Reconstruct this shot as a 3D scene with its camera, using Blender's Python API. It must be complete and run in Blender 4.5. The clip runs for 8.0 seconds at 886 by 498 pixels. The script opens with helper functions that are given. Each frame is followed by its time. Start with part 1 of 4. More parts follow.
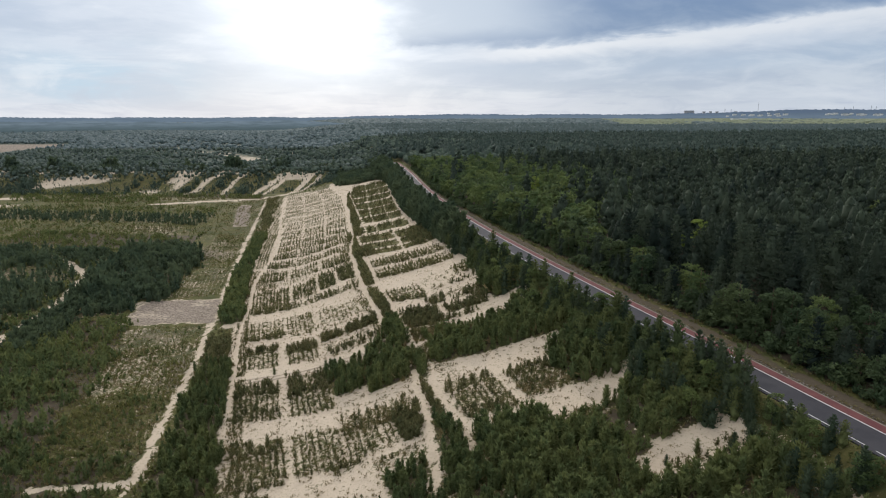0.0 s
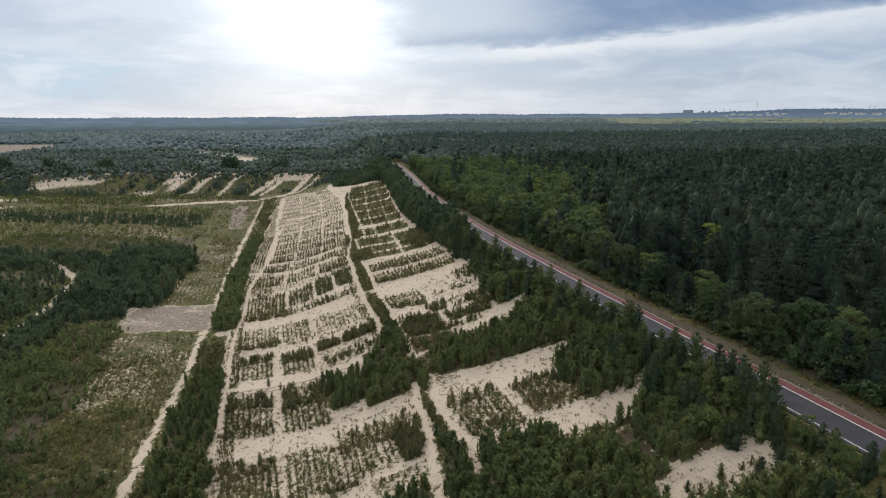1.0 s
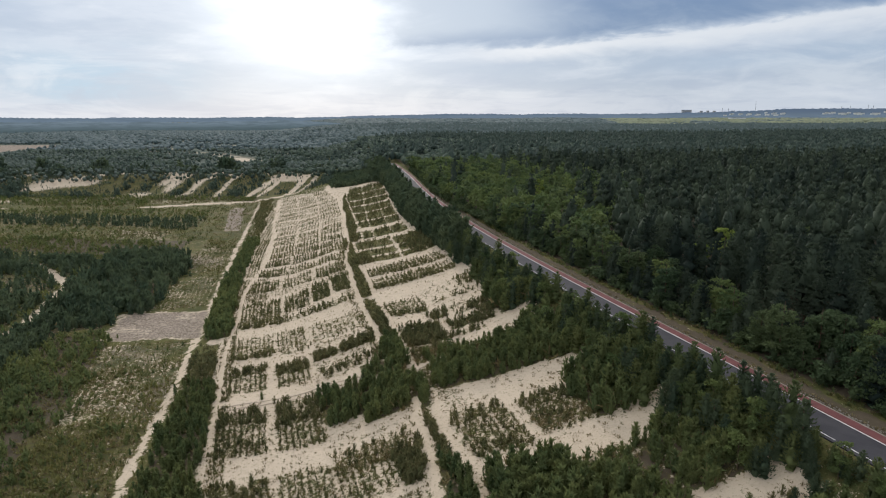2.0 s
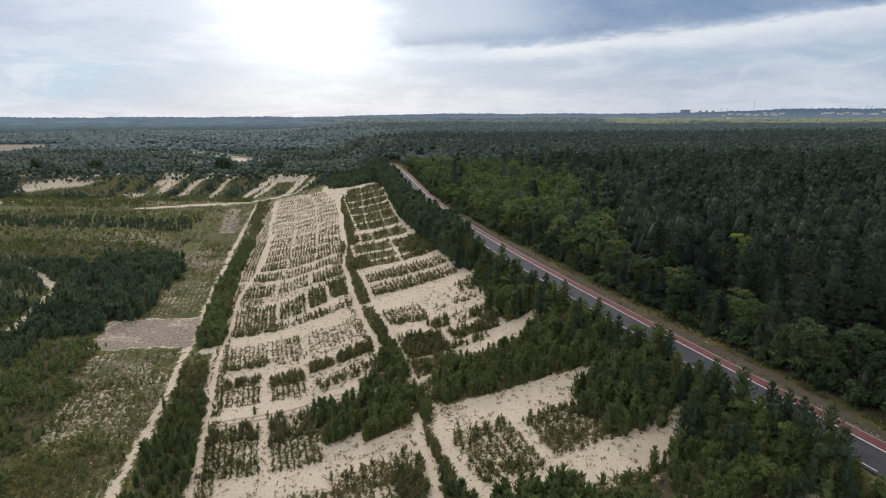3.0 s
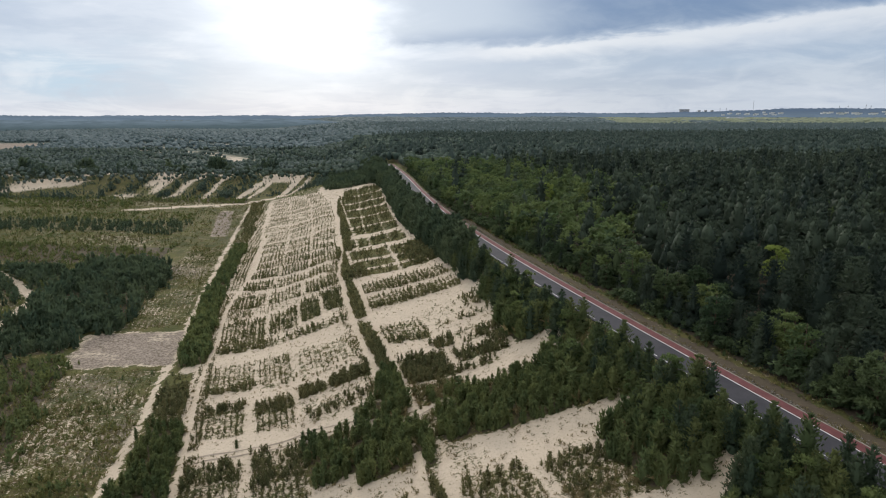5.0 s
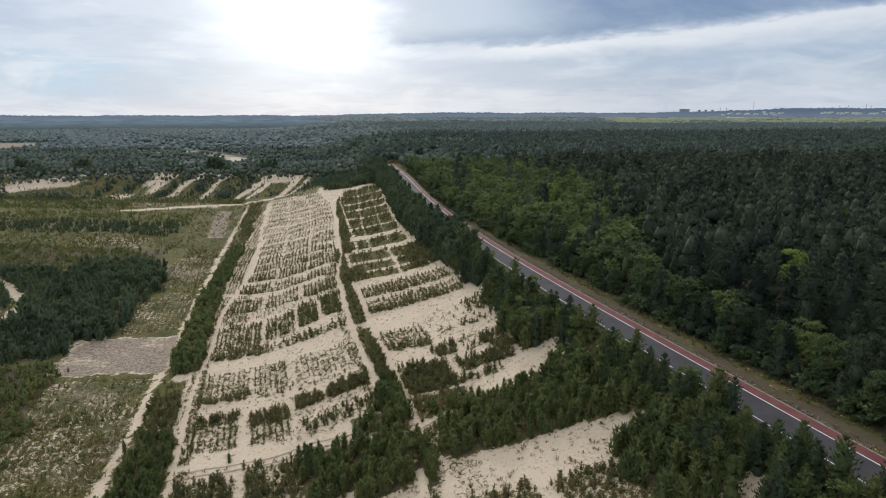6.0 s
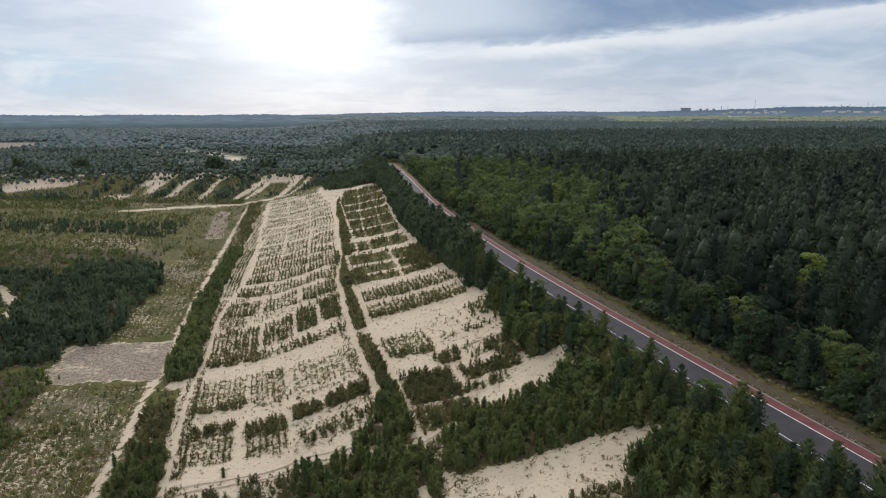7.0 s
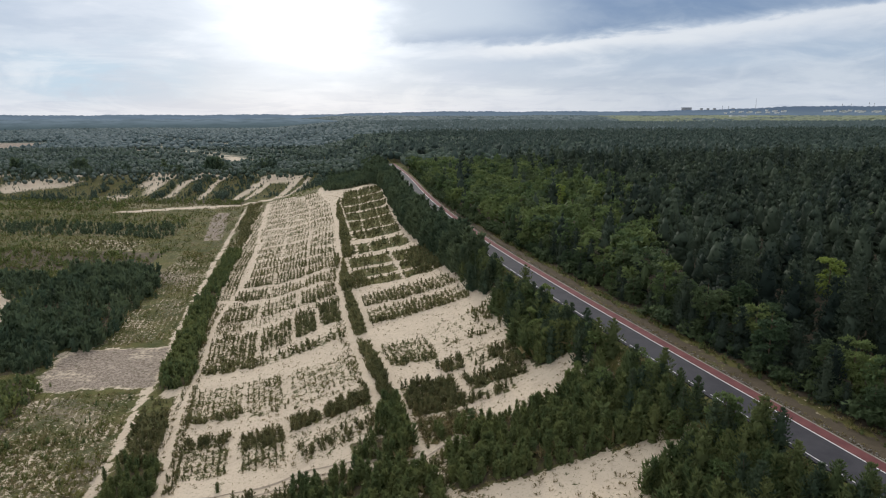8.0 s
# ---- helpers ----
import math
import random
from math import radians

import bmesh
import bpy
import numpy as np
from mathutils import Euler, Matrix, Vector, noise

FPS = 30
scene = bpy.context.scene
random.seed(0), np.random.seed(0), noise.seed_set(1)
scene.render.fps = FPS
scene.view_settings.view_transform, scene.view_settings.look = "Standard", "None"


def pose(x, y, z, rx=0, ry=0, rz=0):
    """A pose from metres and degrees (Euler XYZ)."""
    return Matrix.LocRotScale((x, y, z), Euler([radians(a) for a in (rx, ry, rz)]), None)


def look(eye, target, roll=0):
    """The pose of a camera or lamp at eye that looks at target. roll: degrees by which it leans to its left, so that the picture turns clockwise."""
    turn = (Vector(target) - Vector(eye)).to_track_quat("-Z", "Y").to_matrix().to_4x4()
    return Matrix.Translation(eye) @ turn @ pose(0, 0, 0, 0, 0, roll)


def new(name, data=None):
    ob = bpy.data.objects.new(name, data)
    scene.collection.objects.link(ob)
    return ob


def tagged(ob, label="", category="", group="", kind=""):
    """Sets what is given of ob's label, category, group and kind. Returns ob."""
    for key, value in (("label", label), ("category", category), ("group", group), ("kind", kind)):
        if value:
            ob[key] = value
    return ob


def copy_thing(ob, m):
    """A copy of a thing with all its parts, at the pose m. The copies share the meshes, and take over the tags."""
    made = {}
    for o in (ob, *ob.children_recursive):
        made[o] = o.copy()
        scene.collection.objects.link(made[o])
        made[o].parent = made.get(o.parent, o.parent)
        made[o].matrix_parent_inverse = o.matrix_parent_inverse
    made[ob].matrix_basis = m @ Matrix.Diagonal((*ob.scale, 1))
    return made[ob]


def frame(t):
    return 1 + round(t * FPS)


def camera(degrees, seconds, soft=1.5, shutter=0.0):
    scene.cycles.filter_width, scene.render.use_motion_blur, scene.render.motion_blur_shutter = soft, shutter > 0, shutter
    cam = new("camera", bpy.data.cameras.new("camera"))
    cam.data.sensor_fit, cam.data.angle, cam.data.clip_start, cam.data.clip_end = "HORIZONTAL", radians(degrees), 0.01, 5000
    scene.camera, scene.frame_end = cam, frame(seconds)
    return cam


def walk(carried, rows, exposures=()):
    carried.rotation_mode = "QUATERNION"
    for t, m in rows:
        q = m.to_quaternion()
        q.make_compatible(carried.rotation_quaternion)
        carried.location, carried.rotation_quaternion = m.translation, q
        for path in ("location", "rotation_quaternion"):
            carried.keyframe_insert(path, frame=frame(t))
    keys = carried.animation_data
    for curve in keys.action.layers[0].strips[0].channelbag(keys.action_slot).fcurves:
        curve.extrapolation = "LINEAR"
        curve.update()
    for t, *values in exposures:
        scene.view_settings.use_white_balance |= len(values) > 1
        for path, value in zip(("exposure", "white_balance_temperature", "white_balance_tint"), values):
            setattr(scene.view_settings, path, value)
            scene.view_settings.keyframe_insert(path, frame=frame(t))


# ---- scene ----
# ---------------------------------------------------------------- camera
PATH = [
    (0, (-0.14, -0.12, 60.14), (-0.14, 97.71, 39.43), -0.05),
    (0.5, (-0.54, 2.89, 60.21), (-0.35, 100.72, 39.45), -0.11),
    (1, (-0.72, 5.98, 60.16), (-0.53, 103.81, 39.41), -0.12),
    (1.5, (-1.01, 9.13, 60.15), (-0.71, 106.95, 39.40), -0.14),
    (3, (-2.04, 18.60, 60.26), (-1.37, 116.41, 39.45), -0.09),
    (3.5, (-2.33, 22.07, 60.27), (-1.57, 119.86, 39.40), -0.08),
    (4, (-2.55, 25.52, 60.23), (-1.72, 123.32, 39.36), -0.03),
    (4.5, (-2.83, 28.85, 60.19), (-1.91, 126.63, 39.27), 0.01),
    (6, (-3.53, 36.94, 59.80), (-2.53, 134.71, 38.83), 0.02),
    (6.5, (-3.74, 39.38, 59.71), (-2.82, 137.13, 38.64), -0.03),
    (7, (-3.93, 41.64, 59.65), (-3.06, 139.39, 38.55), -0.05),
    (7.5, (-4.11, 43.78, 59.60), (-3.31, 141.53, 38.47), -0.09),
    (8, (-4.31, 45.80, 59.55), (-3.53, 143.54, 38.43), -0.10),
]
cam = camera(70, 8.0, 1.1)
walk(cam, [(t, look(eye, target, roll)) for t, eye, target, roll in PATH], [(0, 0.0), (8, 0.0)])

# ---------------------------------------------------------------- world and sun
SUN_AZ, SUN_EL = radians(-12), radians(24)


class Nodes:
    """Short hand for building a node tree."""

    def __init__(self, tree):
        self.tree = tree
        tree.nodes.clear()

    def add(self, kind, inputs=(), **props):
        n = self.tree.nodes.new(kind)
        for key, value in props.items():
            if key == "operation":
                n.operation = value
            elif key == "data_type":
                n.data_type = value
            elif key == "blend_type":
                n.blend_type = value
            elif key == "interpolation_type":
                n.interpolation_type = value
            elif key == "attribute_name":
                n.attribute_name = value
            elif key == "feature":
                n.feature = value
        for key, value in dict(inputs).items():
            if isinstance(value, bpy.types.NodeSocket):
                self.tree.links.new(value, n.inputs[key])
            else:
                n.inputs[key].default_value = value
        return n

    def math(self, op, a, b=0.0, c=0.0):
        return self.add("ShaderNodeMath", {0: a, 1: b, 2: c}, operation=op).outputs[0]

    def mix(self, fac, a, b, blend="MIX"):
        def col(v):
            return v if isinstance(v, bpy.types.NodeSocket) else (*v, 1.0)
        n = self.add("ShaderNodeMix", {0: fac, 6: col(a), 7: col(b)}, data_type="RGBA", blend_type=blend)
        return n.outputs[2]

    def noise(self, vec, scale, detail=4.0, rough=0.55, dist=0.0):
        return self.add("ShaderNodeTexNoise", {"Vector": vec, "Scale": scale, "Detail": detail, "Roughness": rough, "Distortion": dist}).outputs[0]

    def step(self, v, lo, hi, to_lo=0.0, to_hi=1.0):
        return self.add("ShaderNodeMapRange", {0: v, 1: lo, 2: hi, 3: to_lo, 4: to_hi}, interpolation_type="SMOOTHSTEP").outputs[0]


def make_world():
    world = bpy.data.worlds.new("overcast_sky")
    scene.world = world
    world.use_nodes = True
    k = Nodes(world.node_tree)
    coord = k.add("ShaderNodeTexCoord").outputs["Generated"]
    sep = k.add("ShaderNodeSeparateXYZ", {0: coord})
    x, y, z = sep.outputs
    az = k.math("ARCTAN2", x, y)
    el = k.math("ARCSINE", z)
    lift = k.math("ADD", k.math("MAXIMUM", z, 0.0), 0.11)
    flat = k.add("ShaderNodeCombineXYZ", {0: k.math("DIVIDE", x, lift), 1: k.math("DIVIDE", y, lift), 2: 0.0}).outputs[0]
    big = k.noise(flat, 0.30, 3.0, 0.5, 0.4)
    fine = k.noise(flat, 1.3, 6.0, 0.6, 0.6)
    puff = k.noise(flat, 0.75, 5.0, 0.55, 0.3)
    # pale stratus, a little greyer higher up, bright overhead
    base = k.mix(k.step(el, 0.0, 0.05), (0.71, 0.755, 0.82), (0.54, 0.61, 0.71))
    base = k.mix(k.step(puff, 0.45, 0.62, 0.0, 0.75), base, (0.70, 0.745, 0.82))
    base = k.mix(k.step(fine, 0.46, 0.66, 0.0, 0.5), base, (0.49, 0.56, 0.68))
    base = k.mix(k.step(el, 0.25, 0.8), base, (1.15, 1.12, 1.08))
    low = k.math("MULTIPLY", k.step(el, 0.002, 0.03), k.step(el, 0.115, 0.06))
    # blue gaps low on the left and in a band on the right
    veil = k.math("MULTIPLY", k.math("MULTIPLY", k.step(az, -0.30, -0.46), k.step(az, -0.66, -0.50)), low)
    base = k.mix(k.math("MULTIPLY", veil, k.step(puff, 0.66, 0.40, 0.2, 0.95)), base, (0.47, 0.63, 0.77))
    band = k.math("ABSOLUTE", k.math("SUBTRACT", k.math("ADD", el, k.math("MULTIPLY", k.math("SUBTRACT", fine, 0.5), 0.03)), k.math("ADD", 0.058, k.math("MULTIPLY", az, 0.035))))
    band = k.math("MULTIPLY", k.step(band, 0.020, 0.004), k.step(az, 0.18, 0.42))
    base = k.mix(k.math("MULTIPLY", band, 0.65), base, (0.47, 0.57, 0.70))
    # billows
    bill = k.noise(k.add("ShaderNodeCombineXYZ", {0: k.math("MULTIPLY", az, 5.0), 1: k.math("MULTIPLY", el, 17.0), 2: 8.0}).outputs[0], 1.0, 7.0, 0.62, 0.8)
    lower = k.step(el, 0.45, 0.25)
    base = k.mix(k.math("MULTIPLY", k.step(bill, 0.48, 0.70, 0.0, 0.5), lower), base, (0.86, 0.88, 0.91))
    base = k.mix(k.math("MULTIPLY", k.step(bill, 0.47, 0.34, 0.0, 0.55), lower), base, (0.50, 0.575, 0.69))
    # heavy cloud bank with a ragged lower edge
    edge = k.math("ADD", k.math("MULTIPLY", k.math("MAXIMUM", az, 0.0), 0.062), 0.094)
    ragged = k.noise(k.add("ShaderNodeCombineXYZ", {0: k.math("MULTIPLY", az, 9.0), 1: k.math("MULTIPLY", el, 26.0), 2: 3.0}).outputs[0], 1.0, 6.0, 0.6, 0.4)
    wob = k.math("MULTIPLY", k.math("SUBTRACT", ragged, 0.5), 0.034)
    over = k.math("SUBTRACT", k.math("ADD", el, wob), edge)
    side = k.step(k.math("ADD", az, k.math("MULTIPLY", wob, 5.0)), -0.13, 0.0)
    bank = k.math("MULTIPLY", k.step(over, -0.003, 0.012), side)
    rim = k.math("MULTIPLY", k.step(over, -0.030, -0.006), k.step(over, 0.003, -0.004))
    rim = k.math("MULTIPLY", rim, k.step(az, -0.02, 0.15))
    base = k.mix(k.math("MULTIPLY", rim, 0.75), base, (0.98, 0.96, 0.95))
    heavy = k.math("MAXIMUM", k.math("MULTIPLY", k.step(az, 0.06, 0.26), k.step(az, 0.75, 0.45, 0.75, 1.0)), k.math("MULTIPLY", k.step(over, 0.035, 0.004), 0.75))
    heavy = k.math("MULTIPLY", heavy, k.step(ragged, 0.25, 0.6, 0.65, 1.0))
    deep = k.mix(heavy, (0.55, 0.62, 0.71), (0.20, 0.30, 0.47))
    deep = k.mix(k.step(el, 0.22, 0.5), deep, (0.75, 0.77, 0.82))
    base = k.mix(k.math("MULTIPLY", bank, 0.95), base, deep)
    # sun glow behind thin cloud
    da = k.math("DIVIDE", k.math("SUBTRACT", az, -0.190), 0.118)
    de = k.math("DIVIDE", k.math("SUBTRACT", el, 0.15), 0.085)
    rr = k.math("ADD", k.math("MULTIPLY", da, da), k.math("MULTIPLY", de, de))
    rr = k.math("ADD", rr, k.math("MULTIPLY", k.math("SUBTRACT", ragged, 0.5), 1.9))
    glow = k.math("MULTIPLY", k.math("EXPONENT", k.math("MULTIPLY", k.math("MAXIMUM", rr, 0.0), -0.75)), k.math("SUBTRACT", 1.0, k.math("MULTIPLY", bank, 0.8)))
    base = k.mix(glow, base, (1.30, 1.32, 1.33))
    base = k.mix(k.math("MULTIPLY", k.step(az, 0.0, 0.35), k.step(el, 0.4, 0.25)), base, k.mix(1.0, base, (0.84, 0.86, 0.88), "MULTIPLY"))
    sky = k.add("ShaderNodeTexSky")
    sky.sky_type, sky.sun_disc = "NISHITA", False
    sky.sun_elevation, sky.sun_rotation = SUN_EL, SUN_AZ
    thin = k.mix(1.0, sky.outputs[0], (0.1, 0.1, 0.1), "MULTIPLY")
    both = k.mix(0.93, thin, base)
    both = k.mix(1.0, both, (0.965, 1.0, 1.05), "MULTIPLY")
    bg = k.add("ShaderNodeBackground", {0: both, 1: 1.0})
    out = k.add("ShaderNodeOutputWorld", {0: bg.outputs[0]})
    return out


make_world()
sun = bpy.data.lights.new("sun", "SUN")
sun.energy, sun.angle, sun.color = 1.3, radians(14), (1.0, 0.95, 0.88)
new("sun", sun).matrix_world = look((0, 0, 300), (-math.sin(SUN_AZ) * 300, -math.cos(SUN_AZ) * 300, 300 - math.tan(SUN_EL) * 300))

# ---------------------------------------------------------------- materials


def material(name):
    m = bpy.data.materials.new(name)
    m.use_nodes = True
    return m, Nodes(m.node_tree)


def finish(k, colour, rough=0.9, bump=None, strength=0.3, distance=0.05, translucent=0.0, spec=0.3):
    ins = {"Base Color": colour, "Roughness": rough, "Specular IOR Level": spec}
    if bump is not None:
        ins["Normal"] = k.add("ShaderNodeBump", {"Strength": strength, "Distance": distance, "Height": bump}).outputs[0]
    shader = k.add("ShaderNodeBsdfPrincipled", ins).outputs[0]
    if translucent:
        t = k.add("ShaderNodeBsdfTranslucent", {0: colour}).outputs[0]
        shader = k.add("ShaderNodeMixShader", {0: translucent, 1: shader, 2: t}).outputs[0]
    k.add("ShaderNodeOutputMaterial", {0: shader})


def position(k):
    return k.add("ShaderNodeNewGeometry").outputs["Position"]


def ground_material():
    m, k = material("sand_and_grass")
    pos = position(k)
    cover = k.add("ShaderNodeAttribute", attribute_name="cover").outputs["Fac"]
    litter = k.add("ShaderNodeAttribute", attribute_name="litter").outputs["Fac"]
    n1, n2, n3 = k.noise(pos, 0.9, 6.0, 0.65), k.noise(pos, 0.12, 4.0), k.noise(pos, 4.0, 3.0, 0.7)
    n4, n5 = k.noise(pos, 2.0, 5.0, 0.7, 0.6), k.noise(pos, 0.28, 4.0, 0.6, 0.5)
    rows = k.add("ShaderNodeAttribute", attribute_name="row").outputs["Fac"]
    stripe = k.math("SINE", k.math("ADD", k.math("MULTIPLY", rows, 4.053), k.math("MULTIPLY", n1, 3.0)))
    sand = k.mix(n2, (0.565, 0.458, 0.338), (0.665, 0.552, 0.418))
    sand = k.mix(k.step(n3, 0.48, 0.78, 0.0, 0.45), sand, (0.44, 0.35, 0.26))
    sand = k.mix(k.step(n4, 0.53, 0.68, 0.0, 0.6), sand, (0.27, 0.215, 0.14))
    sand = k.mix(k.step(n5, 0.52, 0.7, 0.0, 0.45), sand, (0.45, 0.36, 0.27))
    grass = k.mix(k.step(n2, 0.35, 0.65), (0.070, 0.080, 0.028), (0.130, 0.122, 0.042))
    grass = k.mix(k.step(n5, 0.44, 0.62, 0.0, 0.6), grass, (0.150, 0.120, 0.052))
    grass = k.mix(k.step(n4, 0.54, 0.70, 0.0, 0.65), grass, (0.25, 0.21, 0.115))
    grass = k.mix(k.step(n1, 0.48, 0.66, 0.0, 0.5), grass, (0.048, 0.060, 0.020))
    grass = k.mix(k.step(n3, 0.52, 0.72, 0, 0.55), grass, (0.045, 0.052, 0.018))
    amount = k.math("ADD", cover, k.math("MULTIPLY", k.math("SUBTRACT", k.math("ADD", k.math("ADD", n1, n4), k.math("MULTIPLY", n3, 0.5)), 1.25), 1.5))
    amount = k.math("SUBTRACT", amount, k.math("MULTIPLY", k.math("MULTIPLY", k.math("MAXIMUM", stripe, 0.0), k.step(n5, 0.42, 0.62)), 0.26))
    col = k.mix(k.step(amount, 0.42, 0.62), sand, grass)
    wood = k.add("ShaderNodeAttribute", attribute_name="heath").outputs["Fac"]
    col = k.mix(wood, col, k.mix(n5, (0.085, 0.108, 0.090), (0.125, 0.145, 0.115)))
    dark = k.mix(n1, (0.052, 0.045, 0.030), (0.145, 0.112, 0.078))
    lit = k.math("ADD", litter, k.math("MULTIPLY", k.math("SUBTRACT", n1, 0.5), 1.2))
    col = k.mix(k.step(lit, 0.4, 0.7), col, dark)
    fallow = k.add("ShaderNodeAttribute", attribute_name="fallow").outputs["Fac"]
    soil = k.mix(k.step(n4, 0.38, 0.62), (0.165, 0.130, 0.095), (0.40, 0.325, 0.262))
    soil = k.mix(k.step(n1, 0.56, 0.70, 0.0, 0.7), soil, (0.085, 0.085, 0.036))
    patch = k.math("ADD", fallow, k.math("MULTIPLY", k.math("SUBTRACT", n1, 0.5), 0.9))
    col = k.mix(k.step(patch, 0.35, 0.6), col, soil)
    finish(k, col, 0.95, k.math("ADD", n1, k.math("MULTIPLY", n3, 0.4)), 0.5, 0.25, spec=0.1)
    return m


def foliage(name, low, high, odd, trans=0.22):
    m, k = material(name)
    info = k.add("ShaderNodeObjectInfo").outputs["Random"]
    tint = k.add("ShaderNodeAttribute", attribute_name="tint").outputs["Fac"]
    isle = k.add("ShaderNodeNewGeometry").outputs["Random Per Island"]
    many = k.math("GREATER_THAN", tint, 0.0005)
    pick = k.math("ADD", k.math("MULTIPLY", many, tint), k.math("MULTIPLY", k.math("SUBTRACT", 1.0, many), info))
    col = k.mix(pick, low, high)
    col = k.mix(k.step(isle, 0.4, 1.0, 0.0, 0.2), col, odd)
    finish(k, col, 0.75, translucent=trans, spec=0.25)
    return m


def noisy(name, a, b, scale, rough=0.9, bump=0.2, fine=None):
    m, k = material(name)
    pos = position(k)
    n, f = k.noise(pos, scale, 5.0, 0.6), k.noise(pos, fine or scale * 9, 3.0, 0.7)
    col = k.mix(k.step(n, 0.3, 0.7), a, b)
    col = k.mix(k.step(f, 0.45, 0.75, 0.0, 0.35), col, tuple(v * 0.6 for v in a))
    finish(k, col, rough, f, bump, 0.02)
    return m


GROUND = ground_material()
NEEDLES = foliage("pine_needles", (0.024, 0.040, 0.031), (0.090, 0.118, 0.072), (0.10, 0.125, 0.070), 0.3)
YOUNG = foliage("young_needles", (0.110, 0.120, 0.052), (0.220, 0.200, 0.088), (0.28, 0.23, 0.115), 0.3)
THICKET = foliage("thicket_needles", (0.090, 0.130, 0.054), (0.190, 0.212, 0.076), (0.25, 0.245, 0.095), 0.33)
GROVE = foliage("grove_needles", (0.060, 0.094, 0.056), (0.118, 0.150, 0.078), (0.15, 0.175, 0.085), 0.34)
SCRUB = foliage("scrub_leaves", (0.110, 0.150, 0.046), (0.215, 0.230, 0.074), (0.26, 0.24, 0.10))
LEAVES = foliage("broad_leaves", (0.094, 0.144, 0.056), (0.188, 0.232, 0.078), (0.22, 0.25, 0.09), 0.4)
DARKLEAF = foliage("dark_leaves", (0.058, 0.096, 0.046), (0.122, 0.158, 0.066), (0.15, 0.18, 0.075), 0.34)
YELLOW = foliage("yellow_leaves", (0.19, 0.26, 0.05), (0.27, 0.33, 0.08), (0.33, 0.36, 0.10), 0.35)
# Distance haze is mixed into the leaf colours of the far woods.
HAZED_SCRUB = foliage("hazed_scrub", (0.108, 0.142, 0.120), (0.165, 0.200, 0.164), (0.19, 0.22, 0.17))
HAZED_WOODLAND = foliage("hazed_woodland", (0.078, 0.116, 0.088), (0.140, 0.178, 0.126), (0.16, 0.20, 0.13), 0.34)
HAZED_PINE = foliage("hazed_pine_canopy", (0.050, 0.078, 0.064), (0.098, 0.130, 0.102), (0.11, 0.14, 0.105), 0.3)
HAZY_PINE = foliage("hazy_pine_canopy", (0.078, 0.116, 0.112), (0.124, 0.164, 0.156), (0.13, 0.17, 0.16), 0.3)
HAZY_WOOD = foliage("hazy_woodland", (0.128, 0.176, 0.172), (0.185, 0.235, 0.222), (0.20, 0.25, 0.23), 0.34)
# Sunshine on the woods below the ridge is painted into this colour.
SUNLIT_WOOD = foliage("sunlit_woods", (0.27, 0.31, 0.20), (0.40, 0.42, 0.27), (0.42, 0.44, 0.28), 0.3)
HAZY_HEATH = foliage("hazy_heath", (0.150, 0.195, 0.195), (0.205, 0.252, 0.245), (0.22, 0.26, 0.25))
TUFT = foliage("grass_tufts", (0.100, 0.118, 0.034), (0.200, 0.185, 0.060), (0.26, 0.225, 0.10))
DRY = foliage("dry_brush", (0.165, 0.140, 0.056), (0.28, 0.215, 0.105), (0.14, 0.145, 0.052))
BARK = noisy("pine_bark", (0.11, 0.07, 0.045), (0.19, 0.13, 0.09), 3.0)
ASPHALT = noisy("worn_asphalt", (0.041, 0.039, 0.046), (0.059, 0.056, 0.062), 0.35, 0.8, 0.3, 14.0)
RED = noisy("red_asphalt", (0.135, 0.044, 0.045), (0.185, 0.066, 0.062), 0.5, 0.8, 0.3, 14.0)
PAINT = noisy("road_paint", (0.62, 0.60, 0.57), (0.75, 0.74, 0.71), 2.0, 0.6, 0.1)
CONCRETE = noisy("pale_concrete", (0.42, 0.41, 0.39), (0.55, 0.53, 0.50), 0.8)
WHITEWASH = noisy("white_plaster", (0.74, 0.74, 0.73), (0.82, 0.82, 0.80), 0.3)
DAMP_SAND = noisy("worn_damp_sand", (0.27, 0.215, 0.155), (0.43, 0.35, 0.27), 0.5, 0.95, 0.4, 5.0)
EDGING = noisy("dusty_edging", (0.20, 0.175, 0.145), (0.32, 0.285, 0.24), 0.6)
STEEL = noisy("grey_steel", (0.20, 0.22, 0.25), (0.28, 0.30, 0.33), 0.5)

# ---------------------------------------------------------------- plan of the land
# u: metres left of the road's inner white line; w: metres along, squared to the planting rows.


def smooth(v, lo, hi):
    t = np.clip((np.asarray(v, float) - lo) / (hi - lo), 0, 1)
    return t * t * (3 - 2 * t)


def road_x(y):
    y = np.asarray(y, float)
    s = (np.clip(y, 62, 435) - 200) / 100
    mid = -0.4533 * s**4 + 0.6032 * s**3 + 4.2166 * s**2 - 24.3273 * s + 13.9309
    return mid - 0.2775 * np.minimum(y - 62, 0) - 0.174 * np.maximum(y - 435, 0)



PROFILE_U = [-900, -400, -60, -14, -6, 6, 7.5, 10, 13, 18, 27, 40, 46, 52, 60, 70, 85, 100, 140, 400]
PROFILE_Z = [30, 27, 25, 24.4, 24.0, 24.0, 22.6, 20.0, 18.2, 16.3, 13.9, 11.7, 10.3, 8.2, 5.7, 3.8, 2.4, 2, 2, 2]


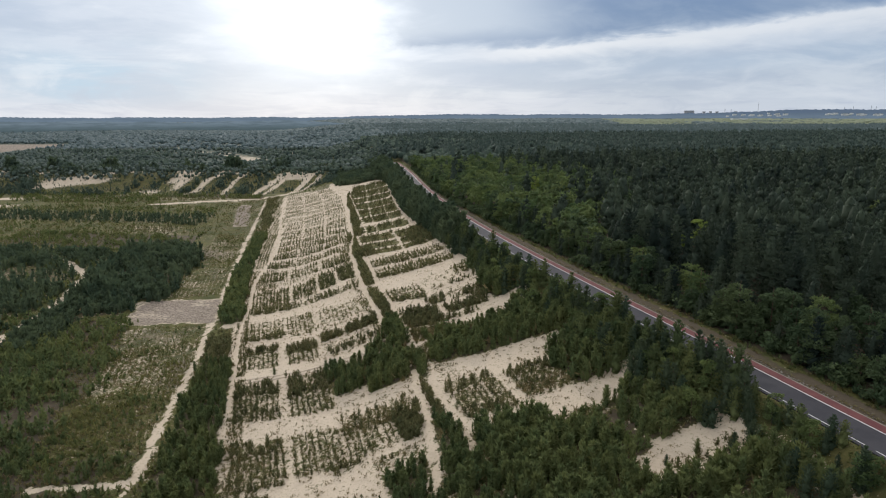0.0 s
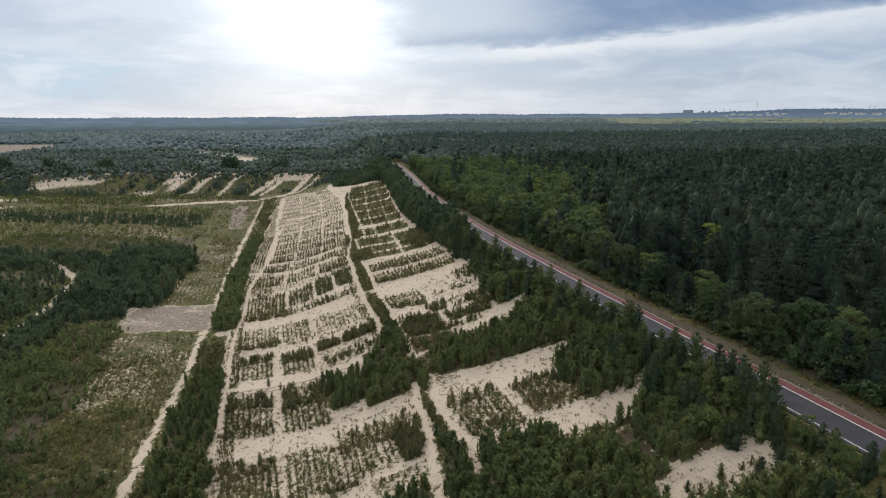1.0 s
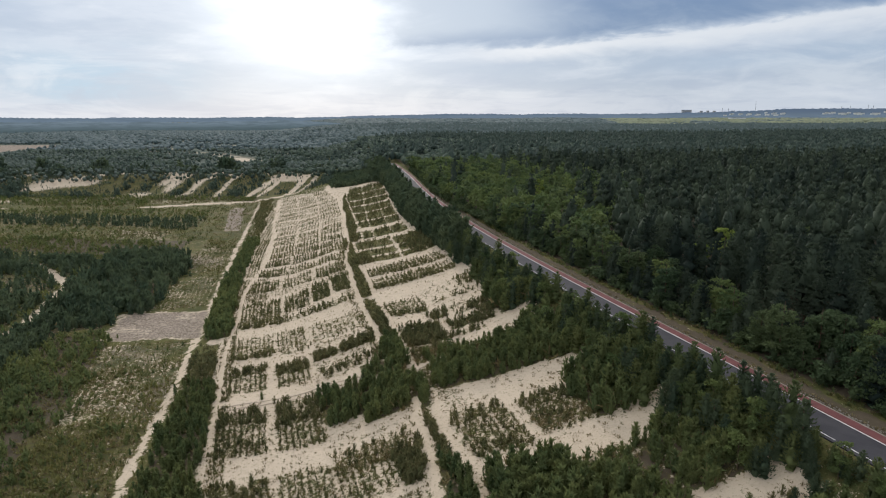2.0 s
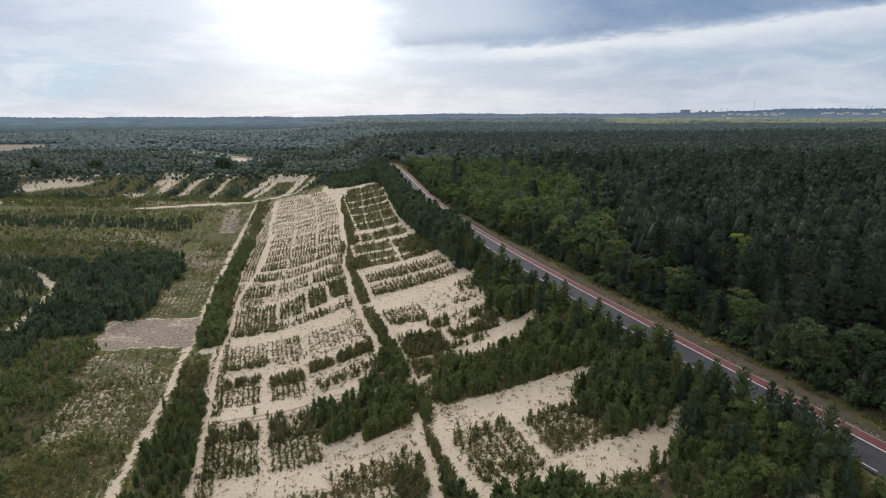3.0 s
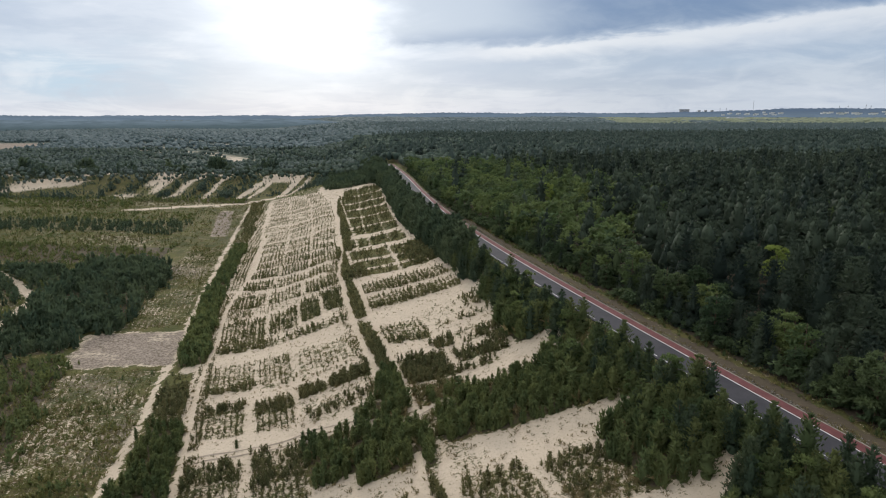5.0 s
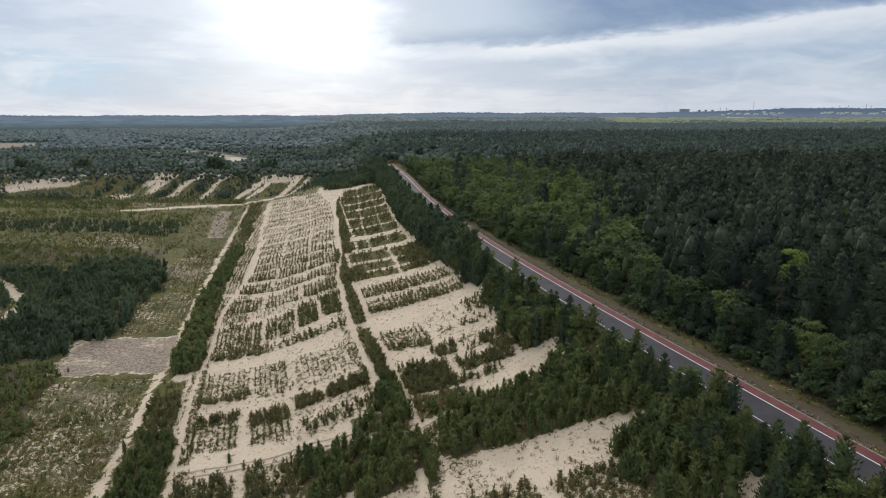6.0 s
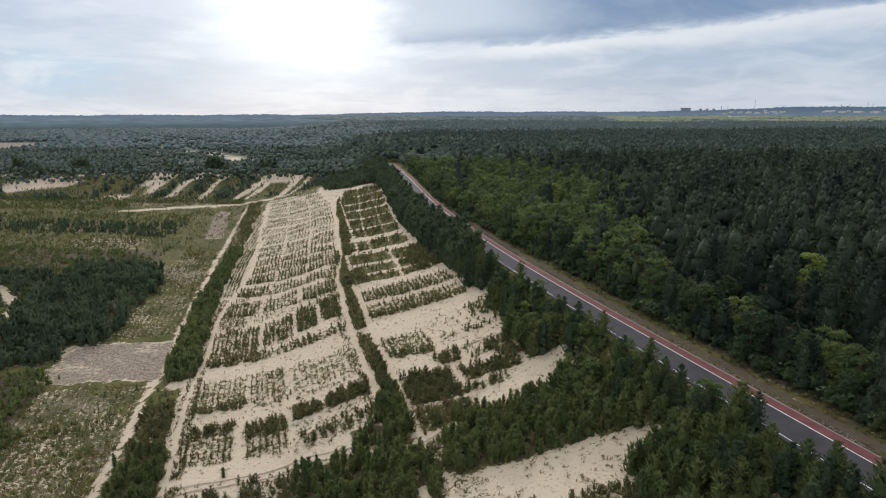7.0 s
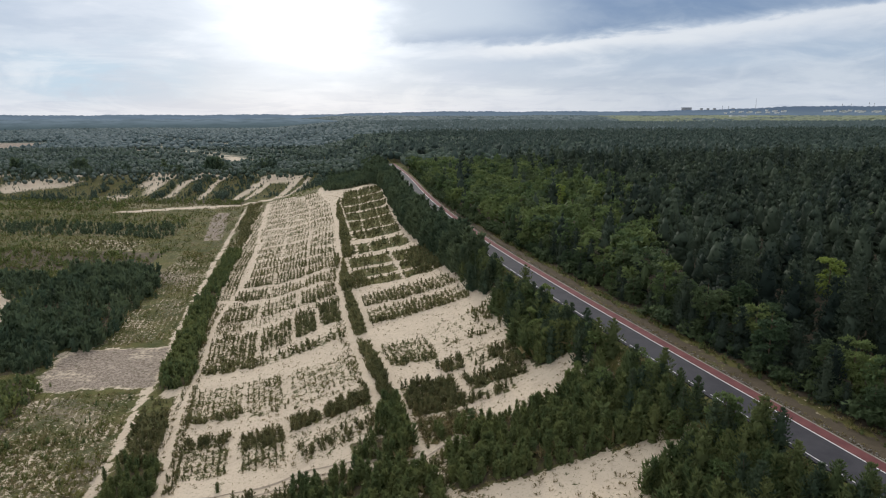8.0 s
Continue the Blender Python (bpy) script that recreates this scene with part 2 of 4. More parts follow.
def wave(x, y, size, seed=0.0):
    a = np.sin(x / size * 2.1 + seed) * np.cos(y / size * 1.7 - seed * 1.3)
    b = np.sin((x + 0.6 * y) / size * 3.7 + 2.1 + seed) * np.cos((y - 0.4 * x) / size * 3.1 + seed)
    return 0.6 * a + 0.4 * b


def height(x, y):
    x, y = np.asarray(x, float), np.asarray(y, float)
    u = road_x(y) - x
    wide = 1 - 0.2 * smooth(y, 300, 450)
    z = np.interp(np.where(u > 7, 7 + (u - 7) * wide, u), PROFILE_U, PROFILE_Z)
    off = smooth(np.abs(u - 1), 9, 30)
    z = z + off * 0.45 * wave(x, y, 16) * smooth(np.abs(u - 60), 60, 20) + off * 0.5 * wave(x, y, 45, 1.0)
    # dune scarp beyond the fields
    foot = 462 + 10 * wave(x, y, 60, 2.0) + 0.10 * np.maximum(u - 130, 0)
    scarp = 11.5 * smooth(y, foot, foot + 62) - 4.0 * smooth(y, 560, 720)
    z = np.maximum(z, np.where(u > 20, 2 + scarp + 0.5 * wave(x, y, 22, 3.0) * smooth(y, 460, 520), z))
    far = smooth(y, 700, 1500)
    return z * (1 - far) + far * (np.where(u > 0, 14 + 12 * smooth(u, 250, 0), 26) + 3 * wave(x, y, 420, 4.0))


def skew(y):
    return 0.12 - 0.24 * smooth(y, 205, 245)


def plan_w(u, y):
    return y + skew(y) * (u - 41)


def place(u, w):
    """The world's x, y of a place in the plan."""
    y = np.asarray(w, float)
    for _ in range(6):
        y = w - skew(y) * (u - 41)
    return road_x(y) - u, y


# u0, u1, w0, w1, kind, density, lowest, highest plant
ZONES = [
    # middle strip of plots
    (56, 72, 74, 84, "rows", 0.5, 0.7, 1.4),
    (47, 55, 74, 87, "thicket", 0.9, 1.4, 2.6),
    (72, 79, 74, 90, "hedge", 0.9, 0.8, 1.7),
    (69, 78.8, 92, 103, "rows", 1.2, 0.9, 1.5),
    (70, 78.6, 91, 95, "hedge", 0.6, 0.9, 1.6),
    (69, 78.6, 101.5, 106, "hedge", 0.85, 0.9, 1.7),
    (59.3, 68.2, 92.5, 106, "rows", 1.2, 0.8, 1.5),
    (50.5, 58.6, 93.5, 104, "rows", 1.1, 0.8, 1.5),
    (56, 62, 91, 93.5, "hedge", 0.7, 0.9, 1.5),
    (50, 59, 101, 108, "dry", 1.0, 0.7, 1.5),
    (45.3, 50.2, 93, 103, "hedge", 1.5, 1.4, 2.2),
    (46, 54, 104, 108.5, "hedge", 0.6, 0.9, 1.6),
    (46, 56, 88, 92, "dry", 0.7, 0.5, 1.1),
    (69, 78.8, 113, 127, "rows", 1.1, 0.8, 1.4),
    (69, 78.5, 124, 129.5, "hedge", 0.9, 1.0, 1.8),
    (69, 78.5, 113, 118, "hedge", 0.6, 0.8, 1.5),
    (58.8, 67.6, 112.5, 130, "rows", 1.1, 0.8, 1.4),
    (58.8, 67.4, 121, 131, "hedge", 0.75, 0.9, 1.8),
    (51, 58.6, 118, 130.5, "thicket", 1.9, 1.4, 2.5),
    (42.6, 51, 115, 130, "thicket", 2.0, 1.9, 3.1),
    (43, 49, 128, 136, "thicket", 1.1, 1.5, 2.5),
    (51, 60, 110.5, 112, "dry", 0.4, 0.4, 0.8),
    (68.5, 77.4, 138.5, 148.5, "rows", 1.0, 0.7, 1.3),
    (68.5, 77, 148, 151, "hedge", 1.2, 1.1, 1.7),
    (59.2, 66.6, 138, 145, "rows", 1.0, 0.7, 1.3),
    (59.2, 66.6, 144.5, 149, "hedge", 1.5, 1.1, 1.8),
    (44.5, 57.4, 137.5, 141.5, "hedge", 0.9, 0.8, 1.6),
    (46, 57.4, 136.5, 140, "dry", 0.7, 0.5, 1.0),
    (52.7, 57.8, 146.5, 151, "hedge", 2.0, 1.2, 1.9),
    (44, 51.9, 146.5, 151, "hedge", 2.0, 1.2, 1.9),
    (44, 58, 142, 146, "dry", 0.3, 0.4, 0.8),
    (66.2, 77, 157, 160, "hedge", 1.2, 0.9, 1.5),
    (57.6, 65.4, 155.5, 158, "hedge", 0.55, 0.7, 1.2),
    (66.5, 77.4, 160, 172, "rows", 0.95, 0.5, 0.95),
    (58.6, 65.6, 158.5, 172, "rows", 0.9, 0.5, 0.95),
    (44.2, 57.6, 157, 170, "rows", 0.7, 0.5, 0.9),
    (58, 62, 166, 169, "hedge", 0.5, 0.8, 1.3),
    (46, 57, 154.5, 156.5, "dry", 0.6, 0.4, 0.9),
    (44, 66, 179, 184, "hedge", 0.6, 0.8, 1.5),
    (66, 76, 180, 184, "hedge", 1.0, 1.0, 1.7),
    (64.5, 76, 184, 203, "rows", 1.0, 0.7, 1.25),
    (64.5, 76, 184, 203, "hedge", 0.3, 0.8, 1.5),
    (55.9, 63.4, 187, 205, "rows", 1.05, 0.7, 1.25),
    (55.9, 63.4, 188, 205, "hedge", 0.35, 0.8, 1.6),
    (49.8, 54.7, 190, 206, "hedge", 1.0, 0.9, 1.6),
    (43.6, 48.4, 191, 208, "hedge", 1.1, 0.9, 1.6),
    (80.5, 86.5, 163, 172, "grass", 1.4, 0.4, 1.0),
    (44, 76, 207, 213, "rows", 0.35, 0.6, 1.1),
    (44, 78, 20, 64, "rows", 0.6, 0.6, 1.3),
    (12, 38, 15, 48, "thicket", 0.35, 1.6, 3.2),
    (80, 91, 15, 66, "thicket", 0.6, 1.6, 3.2),
    # right strip of plots
    (29, 38.6, 54, 90, "thicket", 1.5, 2.2, 3.9),
    (24, 29, 54, 84, "thicket", 1.4, 2.0, 3.4),
    (25, 30, 84, 89, "scrub", 1.3, 0.9, 1.7),
    (38.6, 40.2, 54, 90, "thicket", 1.3, 2.2, 3.8),
    (9, 19, 77, 89, "thicket", 1.2, 1.8, 3.6),
    (19, 27, 75, 87, "scrub", 1.2, 0.9, 1.8),
    (19, 26, 85, 90, "dry", 1.0, 0.6, 1.3),
    (10, 23, 50, 68, "thicket", 1.1, 1.8, 3.6),
    (23, 26, 66, 80, "scrub", 1.0, 0.9, 2.0),
    (11, 21, 68, 72, "hedge", 0.5, 0.8, 1.8),
    (29.5, 39.6, 96, 106, "rows", 1.2, 0.9, 1.6),
    (29.5, 39.6, 95, 99, "hedge", 0.8, 0.8, 1.5),
    (29.5, 39.6, 105, 109, "hedge", 0.85, 0.8, 1.6),
    (19, 28, 97, 108, "rows", 1.2, 0.9, 1.6),
    (19, 28, 105, 108.5, "hedge", 0.75, 0.8, 1.6),
    (19, 27.5, 98, 102, "dry", 1.2, 0.8, 1.6),
    (8.5, 19, 97, 110, "thicket", 1.25, 2.4, 4.2),
    (17, 37.8, 118, 126, "thicket", 1.9, 1.8, 3.1),
    (15, 36.5, 126, 133, "thicket", 1.5, 1.5, 2.7),
    (8.5, 17, 117, 133, "thicket", 1.4, 2.6, 4.6),
    (29, 39.5, 130, 137.5, "dry", 2.2, 0.6, 1.4),
    (30, 39, 132, 137, "hedge", 0.6, 0.8, 1.6),
    (29, 39.5, 138.5, 149, "hedge", 1.7, 1.0, 2.0),
    (20, 29, 139, 141.5, "hedge", 0.8, 0.8, 1.5),
    (17, 27, 143, 148, "hedge", 1.3, 1.0, 1.9),
    (25.5, 30, 151.5, 156, "hedge", 1.2, 1.0, 2.0),
    (19, 24, 151, 153.5, "hedge", 0.8, 0.8, 1.5),
    (14.5, 20, 148, 156, "hedge", 0.9, 0.9, 1.8),
    (14, 25, 154, 158, "dry", 0.5, 0.4, 0.9),
    (8.5, 15.5, 143, 160, "thicket", 1.3, 2.6, 4.6),
    (28.4, 37.6, 159.5, 170, "rows", 1.0, 0.7, 1.3),
    (28.4, 37.6, 158, 161, "hedge", 0.8, 0.8, 1.5),
    (14, 27, 162.5, 165, "hedge", 0.5, 0.6, 1.3),
    (13, 17.5, 164, 176, "hedge", 0.5, 0.8, 1.6),
    (13, 27, 166, 176, "rows", 0.2, 0.4, 0.8),
    (14, 37.6, 184, 193, "rows", 1.0, 0.9, 1.5),
    (14, 37.6, 184, 187, "hedge", 0.9, 0.9, 1.6),
    (14, 37.6, 196, 206, "rows", 1.0, 0.9, 1.5),
    (14, 37.6, 196, 199, "hedge", 0.6, 0.9, 1.5),
    (12, 23.5, 213, 221, "grass", 1.0, 0.6, 1.4),
    (24.5, 37, 213.5, 221.5, "grass", 0.9, 0.6, 1.4),
    (12, 23, 224, 233, "grass", 0.9, 0.6, 1.5),
    (24, 37, 224.5, 234, "grass", 0.8, 0.6, 1.4),
    (12, 23, 236, 249, "grass", 1.0, 0.6, 1.5),
    (24, 37, 237, 250, "grass", 0.9, 0.6, 1.5),
    (9, 20, 214, 246, "hedge", 0.8, 1.0, 2.2),
    (34, 38, 213, 228, "hedge", 0.8, 1.0, 2.0),
    # belts between the paths
    (40.0, 42.0, 144, 173.5, "hedge", 2.2, 1.4, 2.2),
    (39.4, 41.7, 179, 211, "hedge", 2.2, 1.3, 2.1),
    (38.6, 41.3, 214, 252, "hedge", 1.9, 1.3, 2.4),
    (35.6, 38.4, 252, 330, "hedge", 1.7, 1.2, 2.2),
    (37.0, 40.2, 330, 385, "hedge", 1.6, 1.2, 2.2),
    (42.2, 43.2, 96, 113, "hedge", 2.6, 1.3, 2.2),
    (42.3, 45.6, 84, 97, "thicket", 1.3, 1.6, 2.8),
    (40.8, 47.0, 60, 84, "thicket", 1.2, 1.8, 3.2),
    (39.8, 43.4, 128.5, 144, "thicket", 2.2, 1.9, 3.3),
    (39.8, 42.4, 113, 128, "thicket", 1.6, 1.3, 2.4),
    (35, 40, 110, 118, "dry", 0.5, 0.5, 1.0),
    (36.5, 40, 119, 130, "hedge", 0.9, 0.8, 1.6),
    (80.0, 91.2, 66, 104, "thicket", 1.15, 1.6, 3.0),
    (80.4, 89.6, 104, 128, "thicket", 1.1, 1.5, 2.8),
    (79.6, 87.8, 126, 146, "thicket", 1.5, 1.3, 2.4),
    (80.5, 86.8, 146, 163, "hedge", 1.3, 1.0, 2.0),
    (78.4, 85.4, 176.5, 232, "thicket", 1.5, 1.7, 2.5),
    (78.6, 84.8, 232, 300, "thicket", 1.3, 1.4, 2.1),
    (73.4, 78.2, 230, 298, "rows", 1.0, 0.7, 1.3),
    (80.5, 87.5, 300, 345, "hedge", 1.2, 1.0, 1.8),
    (74.5, 80, 300, 345, "rows", 1.1, 0.7, 1.2),
    (79, 84, 345, 385, "rows", 1.2, 0.7, 1.2),
    (83, 88.5, 385, 438, "rows", 1.2, 0.7, 1.2),
    (84, 92, 345, 400, "hedge", 1.1, 1.0, 1.9),
    (88, 97, 400, 440, "hedge", 1.0, 1.0, 1.9),
    (8, 46, 436, 528, "grove", 1.6, 1.6, 3.8),
    (52, 84, 440, 470, "scrub", 0.4, 0.5, 1.1),
    # low ground on the left
    (91, 107, 84, 100, "meadow", 0.9, 0.35, 0.8),
    (90.5, 113, 100, 132, "meadow", 0.9, 0.35, 0.8),
    (89.5, 119, 132, 175, "meadow", 0.9, 0.3, 0.75),
    (100, 140, 50, 106, "scrub", 1.2, 0.7, 1.9),
    (91, 113, 84, 130, "scrub", 0.6, 0.4, 1.3),
    (110, 142, 128, 184, "scrub", 0.9, 0.7, 2.0),
    (90, 118, 134, 172, "scrub", 0.12, 0.4, 1.0),
    (104, 160, 252, 264, "scrub", 0.4, 0.6, 1.6),
    (138, 200, 176, 262, "scrub", 0.45, 0.6, 1.8),
    (150, 300, 270, 330, "scrub", 0.22, 0.6, 1.8),
    (113, 138, 100, 132, "scrub", 1.0, 0.9, 2.2),
    (119, 138, 132, 166, "scrub", 1.0, 0.9, 2.4),
    (126, 138, 160, 190, "grove", 1.0, 1.6, 3.2),
    (143, 165, 130, 182, "grove", 0.9, 1.6, 3.4),
    (104, 136, 204, 262, "grove", 1.0, 1.6, 4.6),
    (114, 134, 188, 206, "grove", 0.9, 1.2, 3.6),
    (142, 195, 190, 250, "grove", 0.8, 1.2, 3.8),
    (88, 104, 206, 300, "meadow", 0.9, 0.3, 0.8),
    (154, 300, 262, 300, "meadow", 0.8, 0.4, 1.0),
    (90, 240, 300, 440, "meadow", 0.6, 0.4, 1.0),
    (112, 205, 264, 298, "scrub", 0.9, 0.7, 1.7),
    (118, 300, 330, 360, "grove", 0.75, 1.2, 2.4),
    (120, 290, 362, 392, "scrub", 0.5, 0.7, 1.7),
    (128, 160, 300, 322, "hedge", 0.3, 1.0, 2.0),
    (170, 330, 405, 440, "scrub", 0.6, 0.8, 2.0),
    (104, 170, 420, 448, "hedge", 0.3, 0.6, 1.2),
    (100, 380, 440, 458, "scrub", 1.3, 0.7, 1.6),
]
# the fields go on in a finer grid
FAR_ROWS = [(214, 224), (229, 237), (242, 251), (254, 262), (265, 274), (279, 288), (291, 300), (305, 314), (318, 327), (331, 340), (346, 356), (360, 370), (374, 384), (388, 398), (402, 412), (416, 426), (429, 438)]
for n, (w0, w1) in enumerate(FAR_ROWS):
    left = float(np.interp(w0, (214, 232, 255, 305, 357, 435), (75.6, 73.2, 70.6, 72.8, 77.3, 83)))
    right = float(np.interp(w0, (214, 240, 320, 380, 412, 436), (42.8, 40.4, 40.4, 44, 49, 55)))
    cuts = np.linspace(left, right, 4)
    for j in range(3):
        dens = (1.0, 0.85, 1.05, 0.8, 0.95)[(n * 2 + j) % 5] * (0.95 if n > 6 else 1.05)
        tall = 1.0 if n <= 6 else 0.9
        ZONES.append((float(cuts[j + 1]) + 0.3, float(cuts[j]) - 0.5, w0 - 0.4, w1 + 1.0, "rows", dens, 0.7 * tall, 1.4 * tall))
    if n <= 6:
        ZONES.append((right + 0.5, left - 0.5, w0 - 0.4, w0 + 1.8, "hedge", 0.55, 0.8, 1.5))
for w0, w1 in ((256, 271), (279, 293), (297, 318), (323, 342), (348, 364), (370, 392), (397, 420)):
    for u0, u1 in ((16.5, 21.2), (22.2, 28.2), (29.5, 36.6)):
        ZONES.append((u0 - 0.3, u1 + 0.3, w0 - 0.5, w1 + 0.5, "grass", 2.2, 0.6, 1.5))
# sandy tracks: points u, y and width
TRACKS = [
    ([(95, 86), (93.2, 96), (92.2, 110), (90, 128), (88.2, 145), (87.6, 168), (86.2, 182), (86.3, 200), (85.6, 240), (88.6, 310), (93, 382), (97, 440)], 0.55),
    ([(166, 419), (132, 433), (97.9, 447), (70, 470)], 3.3),
    ([(150, 128), (146, 150), (140, 165), (137, 190), (139, 226), (153, 247), (168, 262)], 1.5),
    ([(132, 326), (161, 327)], 0.3),
    ([(262, 392), (280, 440), (293, 472), (330, 505)], 2.6),
    ([(48.6, 79), (46.8, 88), (45.4, 96), (43.9, 107), (42.6, 117)], 0.4),
    ([(41.7, 91), (41.2, 100), (40.2, 110), (39.4, 114)], 0.4),
    ([(43.2, 142), (42.9, 153), (42.7, 165), (43.0, 176), (42.4, 193), (41.9, 210), (42.0, 222), (39.3, 250), (39.4, 315), (43.2, 380), (49, 412)], 0.45),
    ([(39.5, 127), (38.8, 150), (39.0, 167), (38.2, 190), (37.6, 209)], 0.3),
    ([(33.2, 250), (34.0, 296), (36.4, 340), (38.6, 380)], 0.35),
    ([(79.2, 112), (78.8, 150), (78.3, 166), (76.9, 186), (76.6, 208), (74, 232), (71.2, 255), (73.4, 305), (78, 357), (84, 435)], 0.25),
    ([(96, 91), (110, 90)], 0.7),
    ([(78, 130), (58, 132), (42, 127), (34, 131)], 0.7),
    ([(40, 173), (26, 178.5), (10, 182)], 0.9),
]


def track_near(u, y):
    """How far a place lies outside the nearest sandy track; below 0 on it."""
    best = np.full(np.shape(u), 99.0)
    for pts, half in TRACKS:
        for (ua, ya), (ub, yb) in zip(pts[:-1], pts[1:]):
            du, dy = ub - ua, yb - ya
            t = np.clip(((u - ua) * du + (y - ya) * dy) / (du * du + dy * dy), 0, 1)
            best = np.minimum(best, np.hypot(u - ua - t * du, y - ya - t * dy) - half)
    return best


# bare gullies on the scarp: metres left of the road at the foot and at the top, half width
GULLIES = [(222, 214, 1.0), (204, 196, 1.5), (190, 170, 2.6), (179, 160, 1.8), (158, 139, 1.6), (133, 120, 0.8), (108, 84, 1.7), (101, 76, 1.0), (80, 60, 1.8), (72, 52, 1.2)]


def dune_sand(x, y):
    """Bare sand running up the scarp in gullies, 1 where bare."""
    u = road_x(y) - x
    gully = np.zeros(np.shape(x))
    for foot, head, half in GULLIES:
        off = np.abs(u - foot - (head - foot) * (y - 470) / 60) + 1.6 * wave(x, y, 6, foot) + 0.9 * wave(x, y, 2.6, head)
        gully = np.maximum(gully, smooth(off, half + 2.0, half - 0.4))
    gully = gully * smooth(y, 463, 471) * smooth(y, 556, 545)
    blow = smooth(np.hypot((x + 296) / 34, (y - 507) / 13) + 0.5 * wave(x, y, 11, 4.0) + 0.3 * wave(x, y, 4.5, 2.0), 0.95, 0.7)
    top = smooth(y, 514, 522) * smooth(wave(x, y, 13, 6.0), 0.1, 0.35)
    edge = smooth(np.hypot((x + 118) / 24, (y - 512) / 15) + 0.6 * wave(x, y, 8, 4.0), 0.9, 0.6)
    return np.clip(np.maximum.reduce([gully, blow, top, edge]), 0, 1)


def pale_strip(x, y):
    """Pale strip in front of the far ridge; its woods are coloured as if sunlit."""
    return smooth(x - 0.22 * y, 0, 250) * smooth(y, 1750, 1900) * smooth(wave(x, y, 300, 2.0), -0.55, -0.3)


def far_sand(x, y):
    """Open sand beyond the scarp."""
    mid = -276 - (y - 802) * 0.55 + 22 * np.sin(y / 55)
    open_ = smooth(np.abs(x - mid) + 14 * wave(x, y, 13, 3.0), 17, 10) * smooth(y, 700, 730) * smooth(y, 930, 890)
    spots = smooth(wave(x, y, 45, 8.0), 0.38, 0.5) * smooth(np.abs(x - mid - 10), 110, 70) * smooth(y, 760, 830) * smooth(y, 1500, 1350)
    return np.maximum(open_, spots)


COVER = {"rows": 0.5, "dry": 0.55, "hedge": 0.62, "thicket": 0.85, "grove": 0.9, "grass": 0.95, "meadow": 0.95, "scrub": 1.0}


def masks(x, y):
    u = road_x(y) - x
    w = plan_w(u, y)
    jit = 0.5 * wave(x, y, 2.2, 5.0) + 0.5 * wave(x, y, 5.0, 6.0)
    field = smooth(u + jit, 8, 10) * smooth(u + jit, 87, 84) * smooth(y, 470, 450)
    cover = 1.0 - field * (0.80 - 0.14 * wave(x, y, 3.0, 9.0))
    cover = np.where((u > 84) & (y < 450), 0.95 + 0.12 * wave(x, y, 9, 3.0), cover)
    litter = np.zeros_like(cover)
    for u0, u1, w0, w1, kind, dens, lo, hi in ZONES:
        inside = smooth(u + jit, u0 - 0.5, u0 + 0.5) * smooth(u + jit, u1 + 0.5, u1 - 0.5) * smooth(w + jit, w0 - 0.6, w0 + 0.6) * smooth(w + jit, w1 + 0.6, w1 - 0.6)
        cover = np.maximum(cover * (1 - inside * (0.0 if kind == "scrub" else 0.3)), inside * COVER[kind] * (0.6 + 0.4 * dens))
        if kind == "meadow":
            cover = np.where(inside > 0.5, (0.84 if w0 < 130 else 0.70 if w0 < 200 else 0.76 if w0 < 250 else 0.95) + 0.2 * wave(x, y, 14, 3.0) + 0.08 * wave(x, y, 5, 1.0), cover)
        if kind in ("thicket", "grove", "hedge", "scrub"):
            litter = np.maximum(litter, inside * {"thicket": 0.6, "grove": 0.65, "scrub": 0.75, "hedge": 0.28}[kind] * min(dens, 1))
    bare = smooth(u, 85, 87) * smooth(u + jit * 3, 117, 108) * smooth(w + jit * 1.6, 176, 180) * smooth(w + jit * 1.6, 205, 200)
    cover = np.where(bare > 0.5, 0.40 + 0.12 * wave(x, y, 5.0, 3.0), cover)
    litter = np.where(bare > 0.5, 0.1, litter)
    strip = smooth(np.abs(u - 97 - (y - 331) * 0.137), 4.4, 3.4) * smooth(y, 329, 333) * smooth(y, 413, 408)
    cover = np.where(strip > 0.5, 0.40, cover)
    litter = np.where(strip > 0.5, 0.1, litter)
    way = smooth(track_near(u, y) + jit * 1.1 + 0.5 * wave(x, y, 1.3, 3.0), 0.6, -0.3)
    cover, litter = cover * (1 - way), litter * (1 - way)
    dune = smooth(u, 52, 66) * smooth(y, 462, 470) * smooth(y, 560, 548)
    cover = np.where(dune > 0.3, 1 - dune * dune_sand(x, y), cover)
    far = far_sand(x, y)
    cover = np.where((u > 90) & (y > 600), 1 - far, cover)
    woods = smooth(u + jit, -2.8, -4.6) * (1 - pale_strip(x, y))
    verge = smooth(u, -1.2, -2.2) * smooth(u, -6.0, -3.0)
    cover = np.where(u < 0, 1.0, cover) * (1 - verge * (0.06 + 0.06 * wave(x, y, 4.0, 2.0)))
    litter = np.maximum(litter, woods)
    litter = np.where((u > 60) & (y > 560), 0.1, litter)
    litter = np.where(dune > 0.3, 0.45 * (1 - dune_sand(x, y)), litter)
    dirt = smooth(u + jit * 0.5, -1.8, -2.3) * smooth(u + jit, -6.2, -4.6) * smooth(y, 400, 260) * (0.66 + 0.25 * wave(x, y, 6.0, 2.0))
    brown = smooth(np.abs(u - 640), 150, 135) * smooth(np.abs(y - 930), 170, 150)
    litter = np.where((u < -1.5) & (u > -6.5), np.maximum(0, dirt * 1.25), litter)
